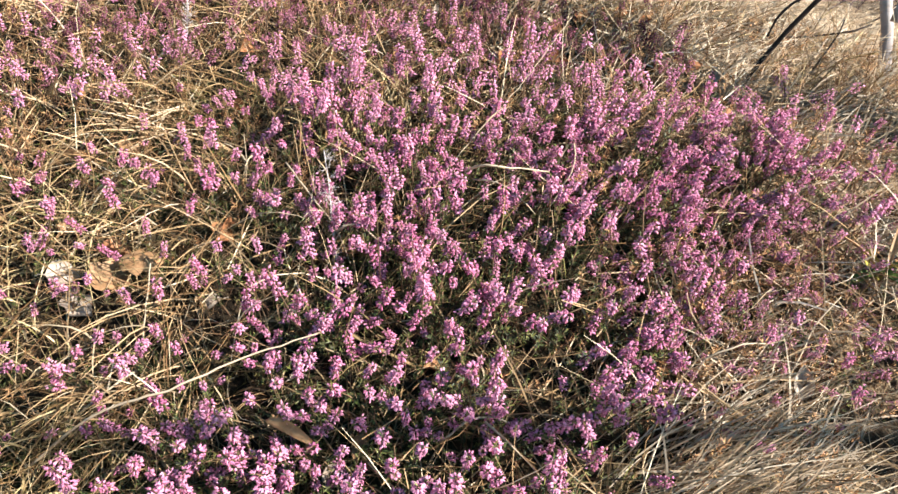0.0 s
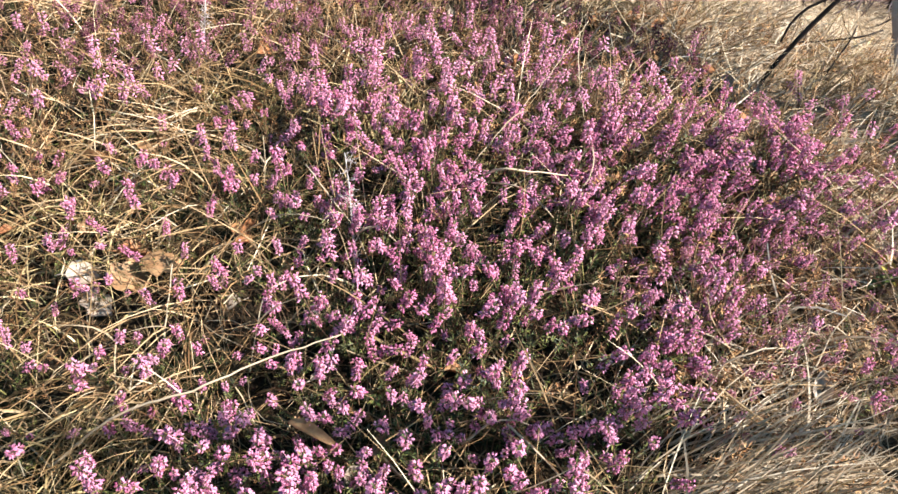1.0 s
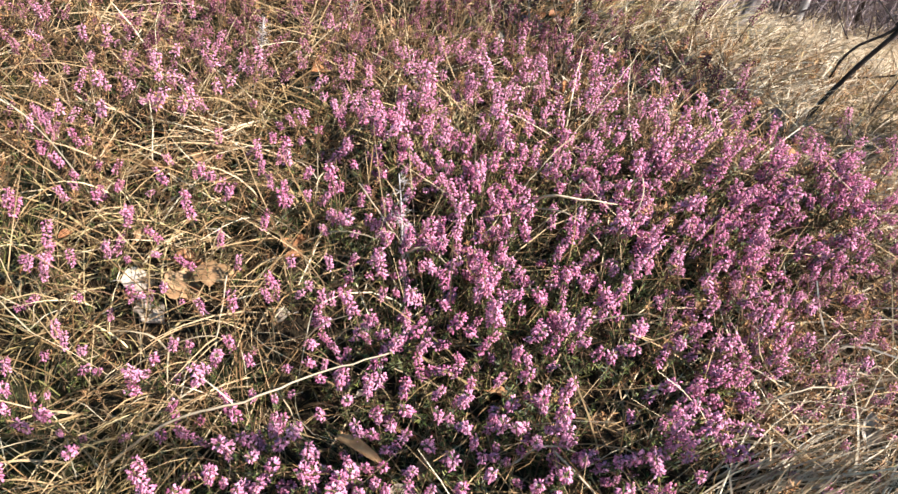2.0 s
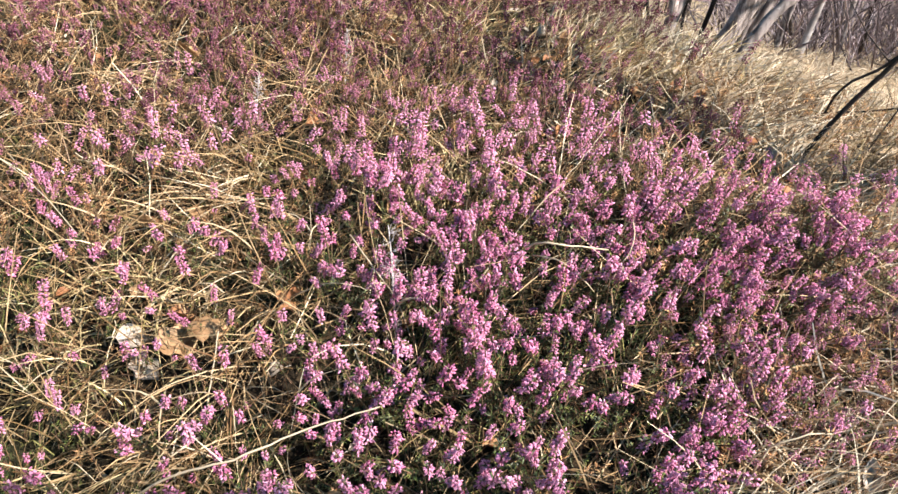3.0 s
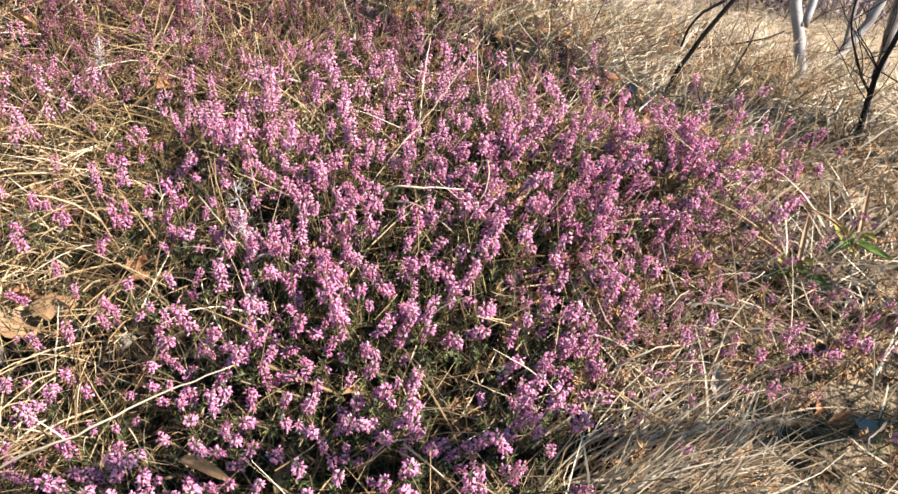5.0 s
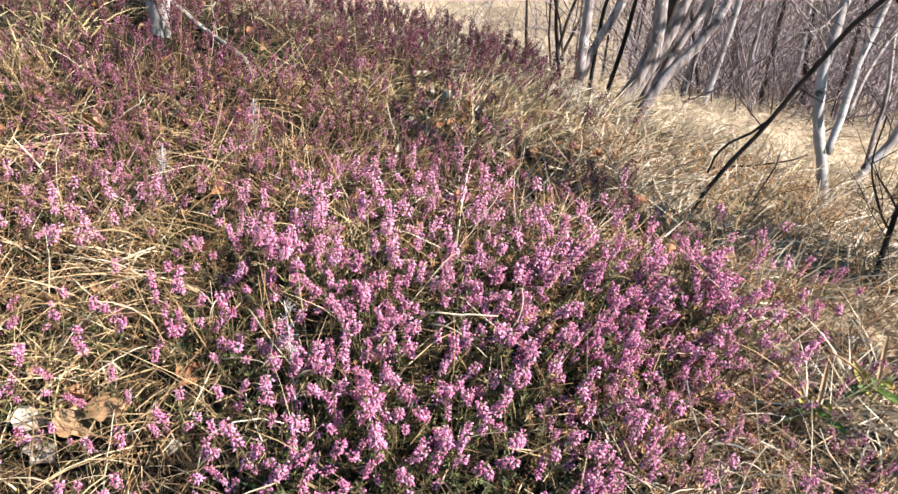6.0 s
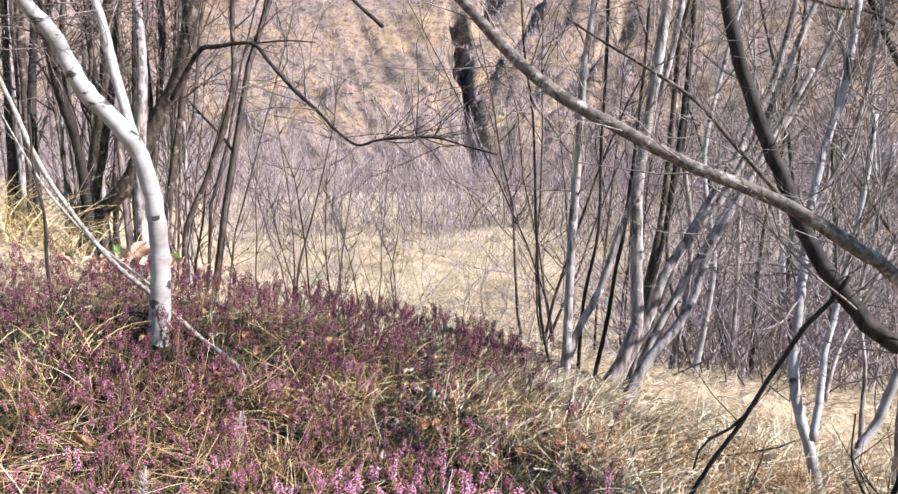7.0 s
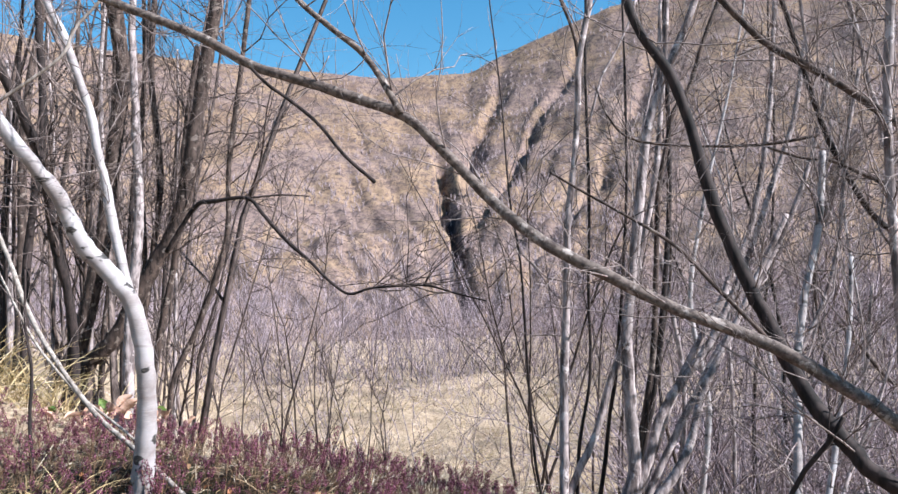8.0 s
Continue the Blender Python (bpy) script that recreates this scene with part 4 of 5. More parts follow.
thicket("thicket_right", "tangle of bare grey-purple scrub below the knoll", 170, right_wood, 2.7, 0.0065, 12, M_THICKET, 3, 1, 0.4)
thicket("scrub_by_meadow", "bare purplish scrub round the meadow", 330, meadow_side, 2.9, 0.0085, 16, M_THICKET, 3, 0, 0.25)
thicket("low_scrub", "low tangle of thin purplish shoots behind the birches", 1700, lambda: (lambda y: (y * rng.uniform(0.30, 0.9), y))(rng.uniform(3.0, 9)), 1.0, 0.0036, 4, M_THICKET, 3, 0, 0.55)
thicket("low_scrub", "low bare shoots along the far edge of the meadow", 700, lambda: (lambda y: (y * rng.uniform(-0.5, 0.6), y))(rng.uniform(11.5, 17)), 1.0, 0.006, 5, M_THICKET, 3, 0, 0.4)
thicket("low_scrub", "sparse thin brown shoots standing in the pale meadow", 260, lambda: (lambda y: (y * rng.uniform(-0.36, 0.36), y))(rng.uniform(4.8, 12)), 0.8, 0.0042, 5, M_THICKET, 3, 0, 0.45)
thicket("far_scrub", "hazy belt of bare scrub beyond the meadow", 2500, far_edge, 2.5, 0.009, 7, M_THICKET, 3, 0, 0.34)


def mountain_woods():
    """Bare trees scattered over the far slope."""
    m = 12500
    az = np.radians(rng.uniform(-36, 38, m))
    r = 108 + 300 * rng.uniform(0, 1, m) ** 0.8
    x, y = r * np.sin(az), r * np.cos(az)
    keep = wave(x, y, 90, 8) + 0.5 * wave(x, y, 30, 9) + rng.normal(0, 0.3, m) > -0.2
    x, y = x[keep], y[keep]
    z = land(x, y)
    bases = np.stack([x, y, z - 0.2], -1)
    tall = rng.uniform(0.9, 3.0, len(x))
    s = Soup()
    spikes = []
    for k in range(6):
        a, lean = rng.uniform(0, 6.28), rng.uniform(0.05, 0.55)
        w = 0.04
        tip = np.array([np.sin(lean) * np.cos(a), np.sin(lean) * np.sin(a), np.cos(lean)]) * rng.uniform(0.6, 1.0)
        o = np.array([0, 0, 0.12 if k else 0.0])
        spikes += [o + (w, 0, 0), o + (-w / 2, w, 0), o + (-w / 2, -w, 0), o + tip]
    spikes = np.array(spikes)
    f = np.concatenate([np.array([[0, 1, 3], [1, 2, 3], [2, 0, 3]]) + 4 * k for k in range(6)])
    lean = np.stack([rng.normal(0, 0.08, len(x)), rng.normal(0, 0.08, len(x)), np.ones(len(x))], -1)
    vv, ff = placed(spikes, [f], bases, rng.uniform(0, 6.28, len(x)), tall, lean)
    s.add(vv, *ff)
    return tagged(new("mountain_woods", s.data("mountain_woods", M_FARWOOD)), "bare woods scattered over the far mountainside", "woods", kind="stuff")


mountain_woods()


# ---------------------------------------------------------------- heath in bloom
def bell(sides, rings):
    """One small hanging flower: profile (radius, height) pairs, pointing along +z."""
    ang = np.arange(sides) * 6.28318 / sides
    v = np.concatenate([np.stack([r * np.cos(ang), r * np.sin(ang), np.full(sides, h)], -1) for r, h in rings])
    f = []
    for k in range(len(rings) - 1):
        for j in range(sides):
            f.append((k * sides + j, k * sides + (j + 1) % sides, (k + 1) * sides + (j + 1) % sides, (k + 1) * sides + j))
    return v, np.array(f)


BELL_FINE = bell(3, ((0.0015, 0.0014), (0.0009, 0.0045)))
ANTHER = (np.array([(0.0004, 0, 0.0044), (0.0, 0.0003, 0.0064), (-0.0004, 0, 0.0044), (0.0, -0.0003, 0.0062)]), np.array([(0, 1, 2, 3)]))
BELL_PLAIN = (1.15 * np.array([(0.0, 0.0, 0.0), (0.0018, 0.0, 0.0028), (-0.0009, 0.0015, 0.0028), (-0.0009, -0.0015, 0.0028), (0.0, 0.0, 0.0068)]),
              np.array([(0, 2, 1), (0, 3, 2), (0, 1, 3), (4, 1, 2), (4, 2, 3), (4, 3, 1)]))


def aim(v, way, at):
    """Turn a shape's z axis to way and move it to at."""
    q = Vector((0, 0, 1)).rotation_difference(Vector(way)).to_matrix()
    return v @ np.array(q).T + np.asarray(at)


def sprig(fine, tall, spike, bells, needles, seed):
    """Flowers, needles and stem of one heath shoot: arrays of points, each with its faces; last the anthers."""
    r = np.random.default_rng(seed)
    bend = r.normal(0, 0.14, 2)
    axis = lambda s: np.array([bend[0] * tall * (s / tall) ** 2, bend[1] * tall * (s / tall) ** 2, s])
    shape, shape_f = BELL_FINE if fine else BELL_PLAIN
    flowers, ff, av, af = [], [], [], []
    for k in range(bells):
        s = tall - spike * (1 - (k / bells)) * r.uniform(0.92, 1.05)
        a = k * 2.4 + r.normal(0, 0.5)
        droop = r.uniform(-0.75, 0.1) + 0.9 * max(0.0, k / bells - 0.7)
        way = unit(np.array([np.cos(a), np.sin(a), droop]))
        at = axis(s) + np.array([np.cos(a), np.sin(a), 0.15]) * r.uniform(0.001, 0.0032)
        size = r.uniform(0.62, 0.98)
        flowers.append(aim(shape * size, way, at))
        av.append(aim(ANTHER[0] * size, way, at))
        af.append(ANTHER[1] + 4 * k)
        ff.append(shape_f + k * len(shape))
    nv, nf = [], []
    for k in range(needles):
        s = r.uniform(0.25 * tall, tall * 1.0)
        a = r.uniform(0, 6.28)
        way = unit(np.array([np.cos(a), np.sin(a), r.uniform(0.1, 0.9)]))
        ln, w = r.uniform(0.005, 0.009), 0.0006
        acr = unit(np.cross(way, (0, 0, 1.0))) * w
        p = axis(s)
        nv += [p, p + way * ln * 0.45 + acr, p + way * ln, p + way * ln * 0.45 - acr]
        nf.append([4 * k, 4 * k + 1, 4 * k + 2, 4 * k + 3])
    line = np.array([axis(s) for s in np.linspace(0, tall, 4)])
    sv, sf, sc = tube(line[::1], np.linspace(0.0011, 0.0006, 4), 3)
    return (np.concatenate(flowers) if flowers else None, np.concatenate(ff) if ff else None), (np.array(nv), np.array(nf)), (sv, sf), (np.concatenate(av) if av else None, np.concatenate(af) if af else None)


def bump_at(x, y, cx, cy, rx, ry, power=2):
    return np.exp(-(((x - cx) / rx) ** 2 + ((y - cy) / ry) ** 2) ** (power / 2))


def bloom(x, y):
    """How thickly the heath stands, 0 to 1: one dense cushion, and small clumps in the straw beside it."""
    stops = (0.40, 0.50, 0.57, 0.62, 0.69, 0.76, 0.83, 0.92, 1.00, 1.08, 1.15, 1.22)
    x, y = np.asarray(x, float), np.asarray(y, float)
    west = np.interp(y, stops, (-0.26, -0.42, -0.36, -0.25, -0.22, -0.22, -0.30, -0.31, -0.30, -0.26, -0.18, -0.08))
    east = np.interp(y, stops, (0.10, 0.14, 0.20, 0.28, 0.37, 0.43, 0.48, 0.52, 0.36, 0.20, 0.10, 0.02))
    ragged = 0.035 * wave(x, y, 0.16, 25)
    core = smoothstep(-0.03, 0.04, x - west + ragged) * smoothstep(-0.03, 0.05, east - x + ragged) * smoothstep(1.23, 1.14, y)
    core = core * (1 - 0.5 * smoothstep(0.16, 0.30, x) * smoothstep(0.86, 0.70, y))
    patch = (0.60 + 0.80 * wave(x, y, 0.17, 22) + 0.60 * wave(x, y, 0.075, 24)) * (1 - 0.35 * smoothstep(0.9, 1.1, y))
    holes = 1 - 0.85 * bump_at(x, y, -0.255, 0.885, 0.05, 0.03, 3) - 0.8 * bump_at(x, y, -0.20, 0.765, 0.035, 0.03, 3) - 0.7 * bump_at(x, y, -0.22, 0.60, 0.05, 0.035, 3)
    holes = holes - 0.8 * bump_at(x, y, -0.43, 0.74, 0.09, 0.05, 4) - 0.8 * bump_at(x, y, -0.05, 0.92, 0.035, 0.03, 3) - 0.6 * bump_at(x, y, 0.04, 0.575, 0.06, 0.03, 3)
    clump = smoothstep(0.02, 0.45, wave(x, y, 0.17, 21) + 0.25 * wave(x, y, 0.06, 26))
    beside = 0.60 * clump * smoothstep(-0.95, -0.7, x) * smoothstep(-0.18, -0.30, x) * smoothstep(1.3, 1.0, y)
    fringe = 0.30 * clump * smoothstep(0.72, 0.55, x) * smoothstep(1.25, 1.05, y) * smoothstep(0.44, 0.56, y)
    return np.clip(np.maximum(core * np.clip(patch, 0.05, 1.2), np.maximum(beside, fringe)) * np.clip(holes, 0, 1), 0, 1)


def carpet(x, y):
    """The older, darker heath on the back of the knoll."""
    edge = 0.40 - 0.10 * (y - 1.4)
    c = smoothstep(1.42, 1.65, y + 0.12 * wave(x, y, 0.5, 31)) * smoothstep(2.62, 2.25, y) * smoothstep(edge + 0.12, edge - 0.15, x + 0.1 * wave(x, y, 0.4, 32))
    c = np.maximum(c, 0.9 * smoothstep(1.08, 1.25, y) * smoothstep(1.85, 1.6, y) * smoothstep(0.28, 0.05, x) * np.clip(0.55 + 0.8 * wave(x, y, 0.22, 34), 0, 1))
    # dark old heath also fills the strip of shade, deepening it by colour
    c = np.maximum(c, 0.8 * shade_trench(x, y))
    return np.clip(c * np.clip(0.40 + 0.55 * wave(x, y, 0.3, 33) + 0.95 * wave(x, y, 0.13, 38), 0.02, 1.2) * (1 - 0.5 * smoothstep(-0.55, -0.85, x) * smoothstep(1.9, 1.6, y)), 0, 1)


def scatter(per_area, box, density):
    x0, x1, y0, y1 = box
    m = int(per_area * (x1 - x0) * (y1 - y0))
    x, y = rng.uniform(x0, x1, m), rng.uniform(y0, y1, m)
    keep = rng.uniform(0, 1, m) < density(x, y)
    return x[keep], y[keep]


def heath(name, label, spots, variants, scale, lean, flower_material, needle_material=M_NEEDLE):
    """One stand of heath: flowers, needles and stems, each one mesh of many."""
    x, y = spots
    flowers, needles, stems = Soup(), Soup(), Soup()
    which = rng.integers(0, len(variants), len(x))
    for k, (fl, nd, st, _) in enumerate(variants):
        sel = which == k
        m = int(sel.sum())
        if not m:
            continue
        bases = np.stack([x[sel], y[sel], land(x[sel], y[sel]) - 0.012], -1)
        turns, sc = rng.uniform(0, 6.28, m), scale(x[sel], y[sel]) * rng.uniform(0.75, 1.2, m)
        leans = np.stack([rng.normal(0.10, lean, m), rng.normal(-0.05, lean, m), np.ones(m)], -1)
        for soup, (v, *f) in ((flowers, fl), (needles, nd), (stems, st)):
            if v is not None and len(v):
                vv, ff = placed(v, f, bases, turns, sc, leans)
                soup.add(vv, *ff)
    base = tagged(new(name), label, "heath", kind="stuff")
    if flowers.n:
        part("flowers", flowers.data("flowers", flower_material), base, kind="stuff")
    if needles.n:
        part("needles", needles.data("needles", needle_material), base, kind="stuff")
    part("stems", stems.data("stems", M_STEM), base, kind="stuff")
    return base


FINE = [sprig(True, t, s, b, 46, 40 + k) for k, (t, s, b) in enumerate(((0.10, 0.021, 64), (0.112, 0.029, 80), (0.09, 0.015, 50), (0.112, 0.023, 66), (0.10, 0.013, 46), (0.085, 0.010, 36)))]
MID = [sprig(True, t, s, k, 12, 90 + k) for t, s, k in ((0.10, 0.026, 40), (0.115, 0.034, 50), (0.09, 0.018, 30), (0.105, 0.014, 24))]
GREEN = [sprig(False, t, 0.02, 0, 36, 80 + k) for k, t in enumerate((0.06, 0.075, 0.09))]


def shoot_data(name, shape, flower_material):
    """One flowering shoot as one mesh: bells, needles and stem, each in its own material."""
    (fv, ff), (nv, nf), (sv, sf), (av, af) = shape
    me = mesh_data(name, np.concatenate([fv, nv, sv, av]), [ff, nf + len(fv), sf + len(fv) + len(nv), af + len(fv) + len(nv) + len(sv)], flower_material)
    me.materials.append(M_NEEDLE)
    me.materials.append(M_STEM)
    me.materials.append(M_ANTHER)
    me.polygons.foreach_set("material_index", np.concatenate([np.zeros(len(ff), np.int32), np.ones(len(nf), np.int32), np.full(len(sf), 2, np.int32), np.full(len(af), 3, np.int32)]))
    return me


def heath_plants(spots, variants, count, scale, lean):
    """Single heath plants, each with its flowering shoots."""
    meshes = [shoot_data("flowering_shoot", v, M_FLOWER) for v in variants]
    x, y = spots
    heart = rng.choice(len(x), count, replace=False)
    cx, cy = x[heart], y[heart]
    owner = np.argmin((x[:, None] - cx[None]) ** 2 + (y[:, None] - cy[None]) ** 2, axis=1)
    for k in range(count):
        mine = np.flatnonzero(owner == k)
        base = new("heath_plant")
        base.matrix_basis = pose(cx[k], cy[k], float(land(cx[k], cy[k])))
        thick = len(mine) > 12
        tagged(base, "bushy spring heath plant covered in pink-purple bells" if thick else "small spring heath plant with few pink bells in straw",
               "heath", "heath plants in bloom")
        for i in mine:
            ob = new("flowering_shoot", meshes[int(rng.integers(0, len(meshes)))])
            out = np.array([x[i] - cx[k], y[i] - cy[k]]) * 3.0
            way = (0.10 + 0.40 * float(smoothstep(-0.15, 0.25, x[i])), -0.04 - 0.35 * float(smoothstep(0.72, 0.52, y[i])))
            up = Vector((rng.normal(way[0] + out[0], lean), rng.normal(way[1] + out[1], lean), 1.0)).normalized()
            turn = up.to_track_quat('Z', 'Y').to_matrix().to_4x4() @ Matrix.Rotation(rng.uniform(0, 6.28), 4, 'Z')
            s = float(scale(x[i], y[i]) * rng.uniform(0.75, 1.2))
            ob.parent = base
            ob.matrix_basis = Matrix.Translation((x[i] - cx[k], y[i] - cy[k], float(land(x[i], y[i]) - land(cx[k], cy[k])) - 0.012)) @ turn @ Matrix.Scale(s, 4)


shoot_scale = lambda x, y: 0.80 + 0.25 * bloom(x, y) + 0.16 * wave(x, y, 0.13, 23)
heath_plants(scatter(5200, (-0.80, 0.75, 0.38, 0.98), bloom), FINE, 130, shoot_scale, 0.30)
heath("spring_heath", "spring heath in full pink-purple bloom over the knoll",
      scatter(4300, (-1.0, 0.85, 0.98, 1.40), bloom), MID, lambda x, y: 1.12 * shoot_scale(x, y), 0.36, M_FLOWER)
heath("heath_foliage", "dark green needled heath shoots under the flowers",
      scatter(4300, (-1.0, 0.85, 0.36, 1.35), lambda x, y: 0.12 + 0.85 * bloom(x, y)), GREEN, lambda x, y: 0.6 + 0.35 * bloom(x, y), 0.35, M_FLOWER)
heath("dead_heath", "withered red-brown heath shoots between the flowers",
      scatter(3000, (-1.0, 0.85, 0.36, 1.6), lambda x, y: (0.4 + 0.5 * wave(x, y, 0.2, 27)) * (0.15 + 0.85 * np.maximum(smoothstep(0.75, 0.95, y), smoothstep(0.10, 0.25, x))) + 0.5 * bump_at(x, y, 0.34, 0.66, 0.14, 0.10, 4)), GREEN, lambda x, y: 0.95 + 0.0 * x, 0.6, M_FLOWER, M_NEEDLE_GOLD)
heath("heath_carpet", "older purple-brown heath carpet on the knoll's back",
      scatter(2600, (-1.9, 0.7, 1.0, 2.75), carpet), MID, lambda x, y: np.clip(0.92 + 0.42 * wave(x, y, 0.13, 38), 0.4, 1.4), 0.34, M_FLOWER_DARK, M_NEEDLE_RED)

heath("fading_heath", "fading pink-brown heath between the full bloom and the older carpet",
      scatter(2800, (-1.1, 0.45, 1.02, 1.75), lambda x, y: np.clip(0.38 + 0.75 * wave(x, y, 0.16, 36), 0, 1) * smoothstep(1.02, 1.16, y) * smoothstep(1.75, 1.5, y) * smoothstep(0.40, 0.10, x + 0.5 * (y - 1.3))),
      MID, lambda x, y: 0.80 + 0.2 * wave(x, y, 0.16, 36), 0.5, M_FLOWER_FADED, M_NEEDLE_RED)
heath("fading_heath", "thin red-brown fading heath beside the full bloom",
      scatter(3900, (0.10, 0.66, 0.48, 0.95), lambda x, y: 0.95 * bump_at(x, y, 0.38, 0.70, 0.20, 0.17, 4) * np.clip(0.6 + 0.6 * wave(x, y, 0.1, 39), 0, 1)),
      MID, lambda x, y: 0.72 + 0.0 * x, 0.6, M_FLOWER_FADED, M_NEEDLE_GOLD)


# ---------------------------------------------------------------- dry grass
def grass(name, label, spots, length, width, lean, curl, material, toward=None, turn=0.9, segments=4):
    x, y = spots
    m = len(x)
    bases = np.stack([x, y, land(x, y) - 0.005], -1)
    ways = rng.uniform(0, 6.28, m) if toward is None else toward(x, y) + rng.normal(0, turn, m)
    s = Soup()
    v, f = ribbons(bases, ways, np.abs(rng.normal(lean, 0.35, m)), rng.normal(curl, 0.45, m), length * rng.uniform(0.4, 1.4, m),
                   width * rng.uniform(0.6, 1.3, m), segments)
    s.add(v, f)
    return tagged(new(name, s.data(name, material)), label, "grass", kind="stuff")


def thin_spots(x, y):
    """Where the straw is thin over dark earth and old heath."""
    return 1 - 0.5 * bump_at(x, y, 0.62, 0.48, 0.26, 0.16, 4) - 0.5 * bump_at(x, y, -0.9, 1.75, 0.5, 0.65, 4)


def open_turf(x, y):
    return np.clip(1.0 - 1.05 * bloom(x, y) - 1.1 * carpet(x, y) - 0.75 * smoothstep(1.45, 1.7, y) * smoothstep(0.35, 0.2, x), 0.03, 1) * np.clip(0.55 + 0.55 * wave(x, y, 0.22, 41) + 0.55 * wave(x, y, 0.09, 42), 0.0, 1.2) * (1 - 0.85 * bump_at(x, y, -0.44, 0.735, 0.10, 0.055, 4)) * thin_spots(x, y) * (1 - 0.9 * shade_trench(x, y)) * (1 - 0.8 * bump_at(x, y, 0.53, 1.22, 0.09, 0.12, 3))


def combed(x, y):
    return 2.6 * wave(x, y, 0.55, 51)


def pale_side(x, y):
    """Where the straw is bleached: the open slope beside the heath."""
    return np.maximum(smoothstep(0.25, 0.45, x + 0.06 * wave(x, y, 0.2, 45)), smoothstep(1.05, 1.2, y) * smoothstep(-0.1, 0.1, x))


grass("dry_grass", "matted brownish straw grass between the heath plants", scatter(16000, (-1.4, 1.3, 0.3, 2.0), lambda x, y: open_turf(x, y) * (1 - pale_side(x, y))),
      0.105, 0.0016, 1.15, 0.6, M_STRAW, combed, 0.8, 3)
grass("moss_turf", "short olive-green moss and young grass between the straw", scatter(15000, (-1.3, 0.25, 0.35, 1.5), lambda x, y: np.clip(0.25 + 0.9 * wave(x, y, 0.19, 43), 0, 1) * (1 - 0.8 * bloom(x, y)) * smoothstep(1.5, 1.0, y)),
      0.030, 0.0014, 0.5, 0.7, M_MOSS, None, 0.9, 2)
grass("dry_grass", "bleached straw matted on the open slope", scatter(14000, (-0.2, 1.5, 0.3, 2.0), lambda x, y: open_turf(x, y) * pale_side(x, y)),
      0.085, 0.0019, 1.15, 0.6, M_PALE, combed, 1.0, 3)
grass("dry_grass", "thin long straw stalks lying over the heath", scatter(3600, (-1.1, 1.0, 0.3, 1.6), lambda x, y: 0.6 - 0.15 * bloom(x, y)),
      0.15, 0.0015, 0.9, 0.5, M_STRAW, None)
grass("dry_grass", "broad flattened straw blades matted on the knoll", scatter(700, (-1.3, 0.5, 0.5, 1.75), lambda x, y: (0.35 + 0.5 * wave(x, y, 0.16, 48)) * (1 - 0.8 * bloom(x, y)) * thin_spots(x, y)),
      0.085, 0.0032, 1.15, 0.5, M_STRAW, combed, 1.3, 3)
grass("dry_grass", "pale straw stalks over the older heath", scatter(1900, (-1.6, 0.4, 1.0, 2.3), lambda x, y: np.clip(0.18 + 0.95 * wave(x, y, 0.24, 47), 0.05, 1) * smoothstep(0.4, 0.1, x)),
      0.12, 0.0019, 1.15, 0.6, M_STRAW, combed, 1.4, 3)
grass("dry_grass", "straw on the slope beyond the heath", scatter(4200, (-2.8, 3.2, 1.9, 3.6), lambda x, y: (1 - 0.75 * carpet(x, y)) * thin_spots(x, y) * smoothstep(3.3, 2.2, np.abs(x - 0.2))),
      0.085, 0.0018, 1.2, 0.8, M_PALE, combed, 0.9, 3)
grass("dry_grass", "olive-brown turf below the hazel", scatter(2600, (0.1, 1.9, 1.25, 2.7), lambda x, y: np.clip(0.3 + 0.8 * wave(x, y, 0.4, 49), 0, 1) * (1 - carpet(x, y)) * smoothstep(0.1, 0.35, x)),
      0.085, 0.0022, 0.95, 0.9, M_TUFT, combed, 1.1, 3)
grass("meadow_grass", "pale flattened winter grass of the meadow", scatter(1100, (-3.6, 6.5, 3.5, 11), lambda x, y: smoothstep(0.9, 0.5, np.abs(x) / y) * smoothstep(12.5, 5, y)),
      0.08, 0.0035, 1.1, 0.5, M_MEADOW, combed, 1.0, 2)
def clumps(x, y):
    return (wave(x, y, 0.9, 61) + 0.6 * wave(x, y, 0.37, 62) > 0.55) * 1.0


grass("meadow_tussocks", "brownish tussocks standing in the pale meadow", scatter(420, (-4.0, 6.0, 3.6, 12), clumps),
      0.15, 0.004, 0.6, 0.9, M_TUFT, combed, 1.5, 3)
grass("meadow_grass", "pale winter grass in the far part of the meadow", scatter(90, (-12, 20, 11, 26), lambda x, y: 1.0 + 0 * x),
      0.13, 0.008, 1.0, 0.8, M_MEADOW, combed, 0.9, 2)
grass("dry_grass", "short dry turf round the foot of the knoll", scatter(330, (-6, 6, -5.0, 2.4), lambda x, y: smoothstep(6, 2.0, np.hypot(x, y - 0.6) + 1.2 * wave(x, y, 1.5, 71)) * np.where((np.abs(x) < 1.2) & (y > 0.35), 0.0, 1.0)),
      0.10, 0.003, 0.9, 0.7, M_STRAW, combed, 0.9, 3)


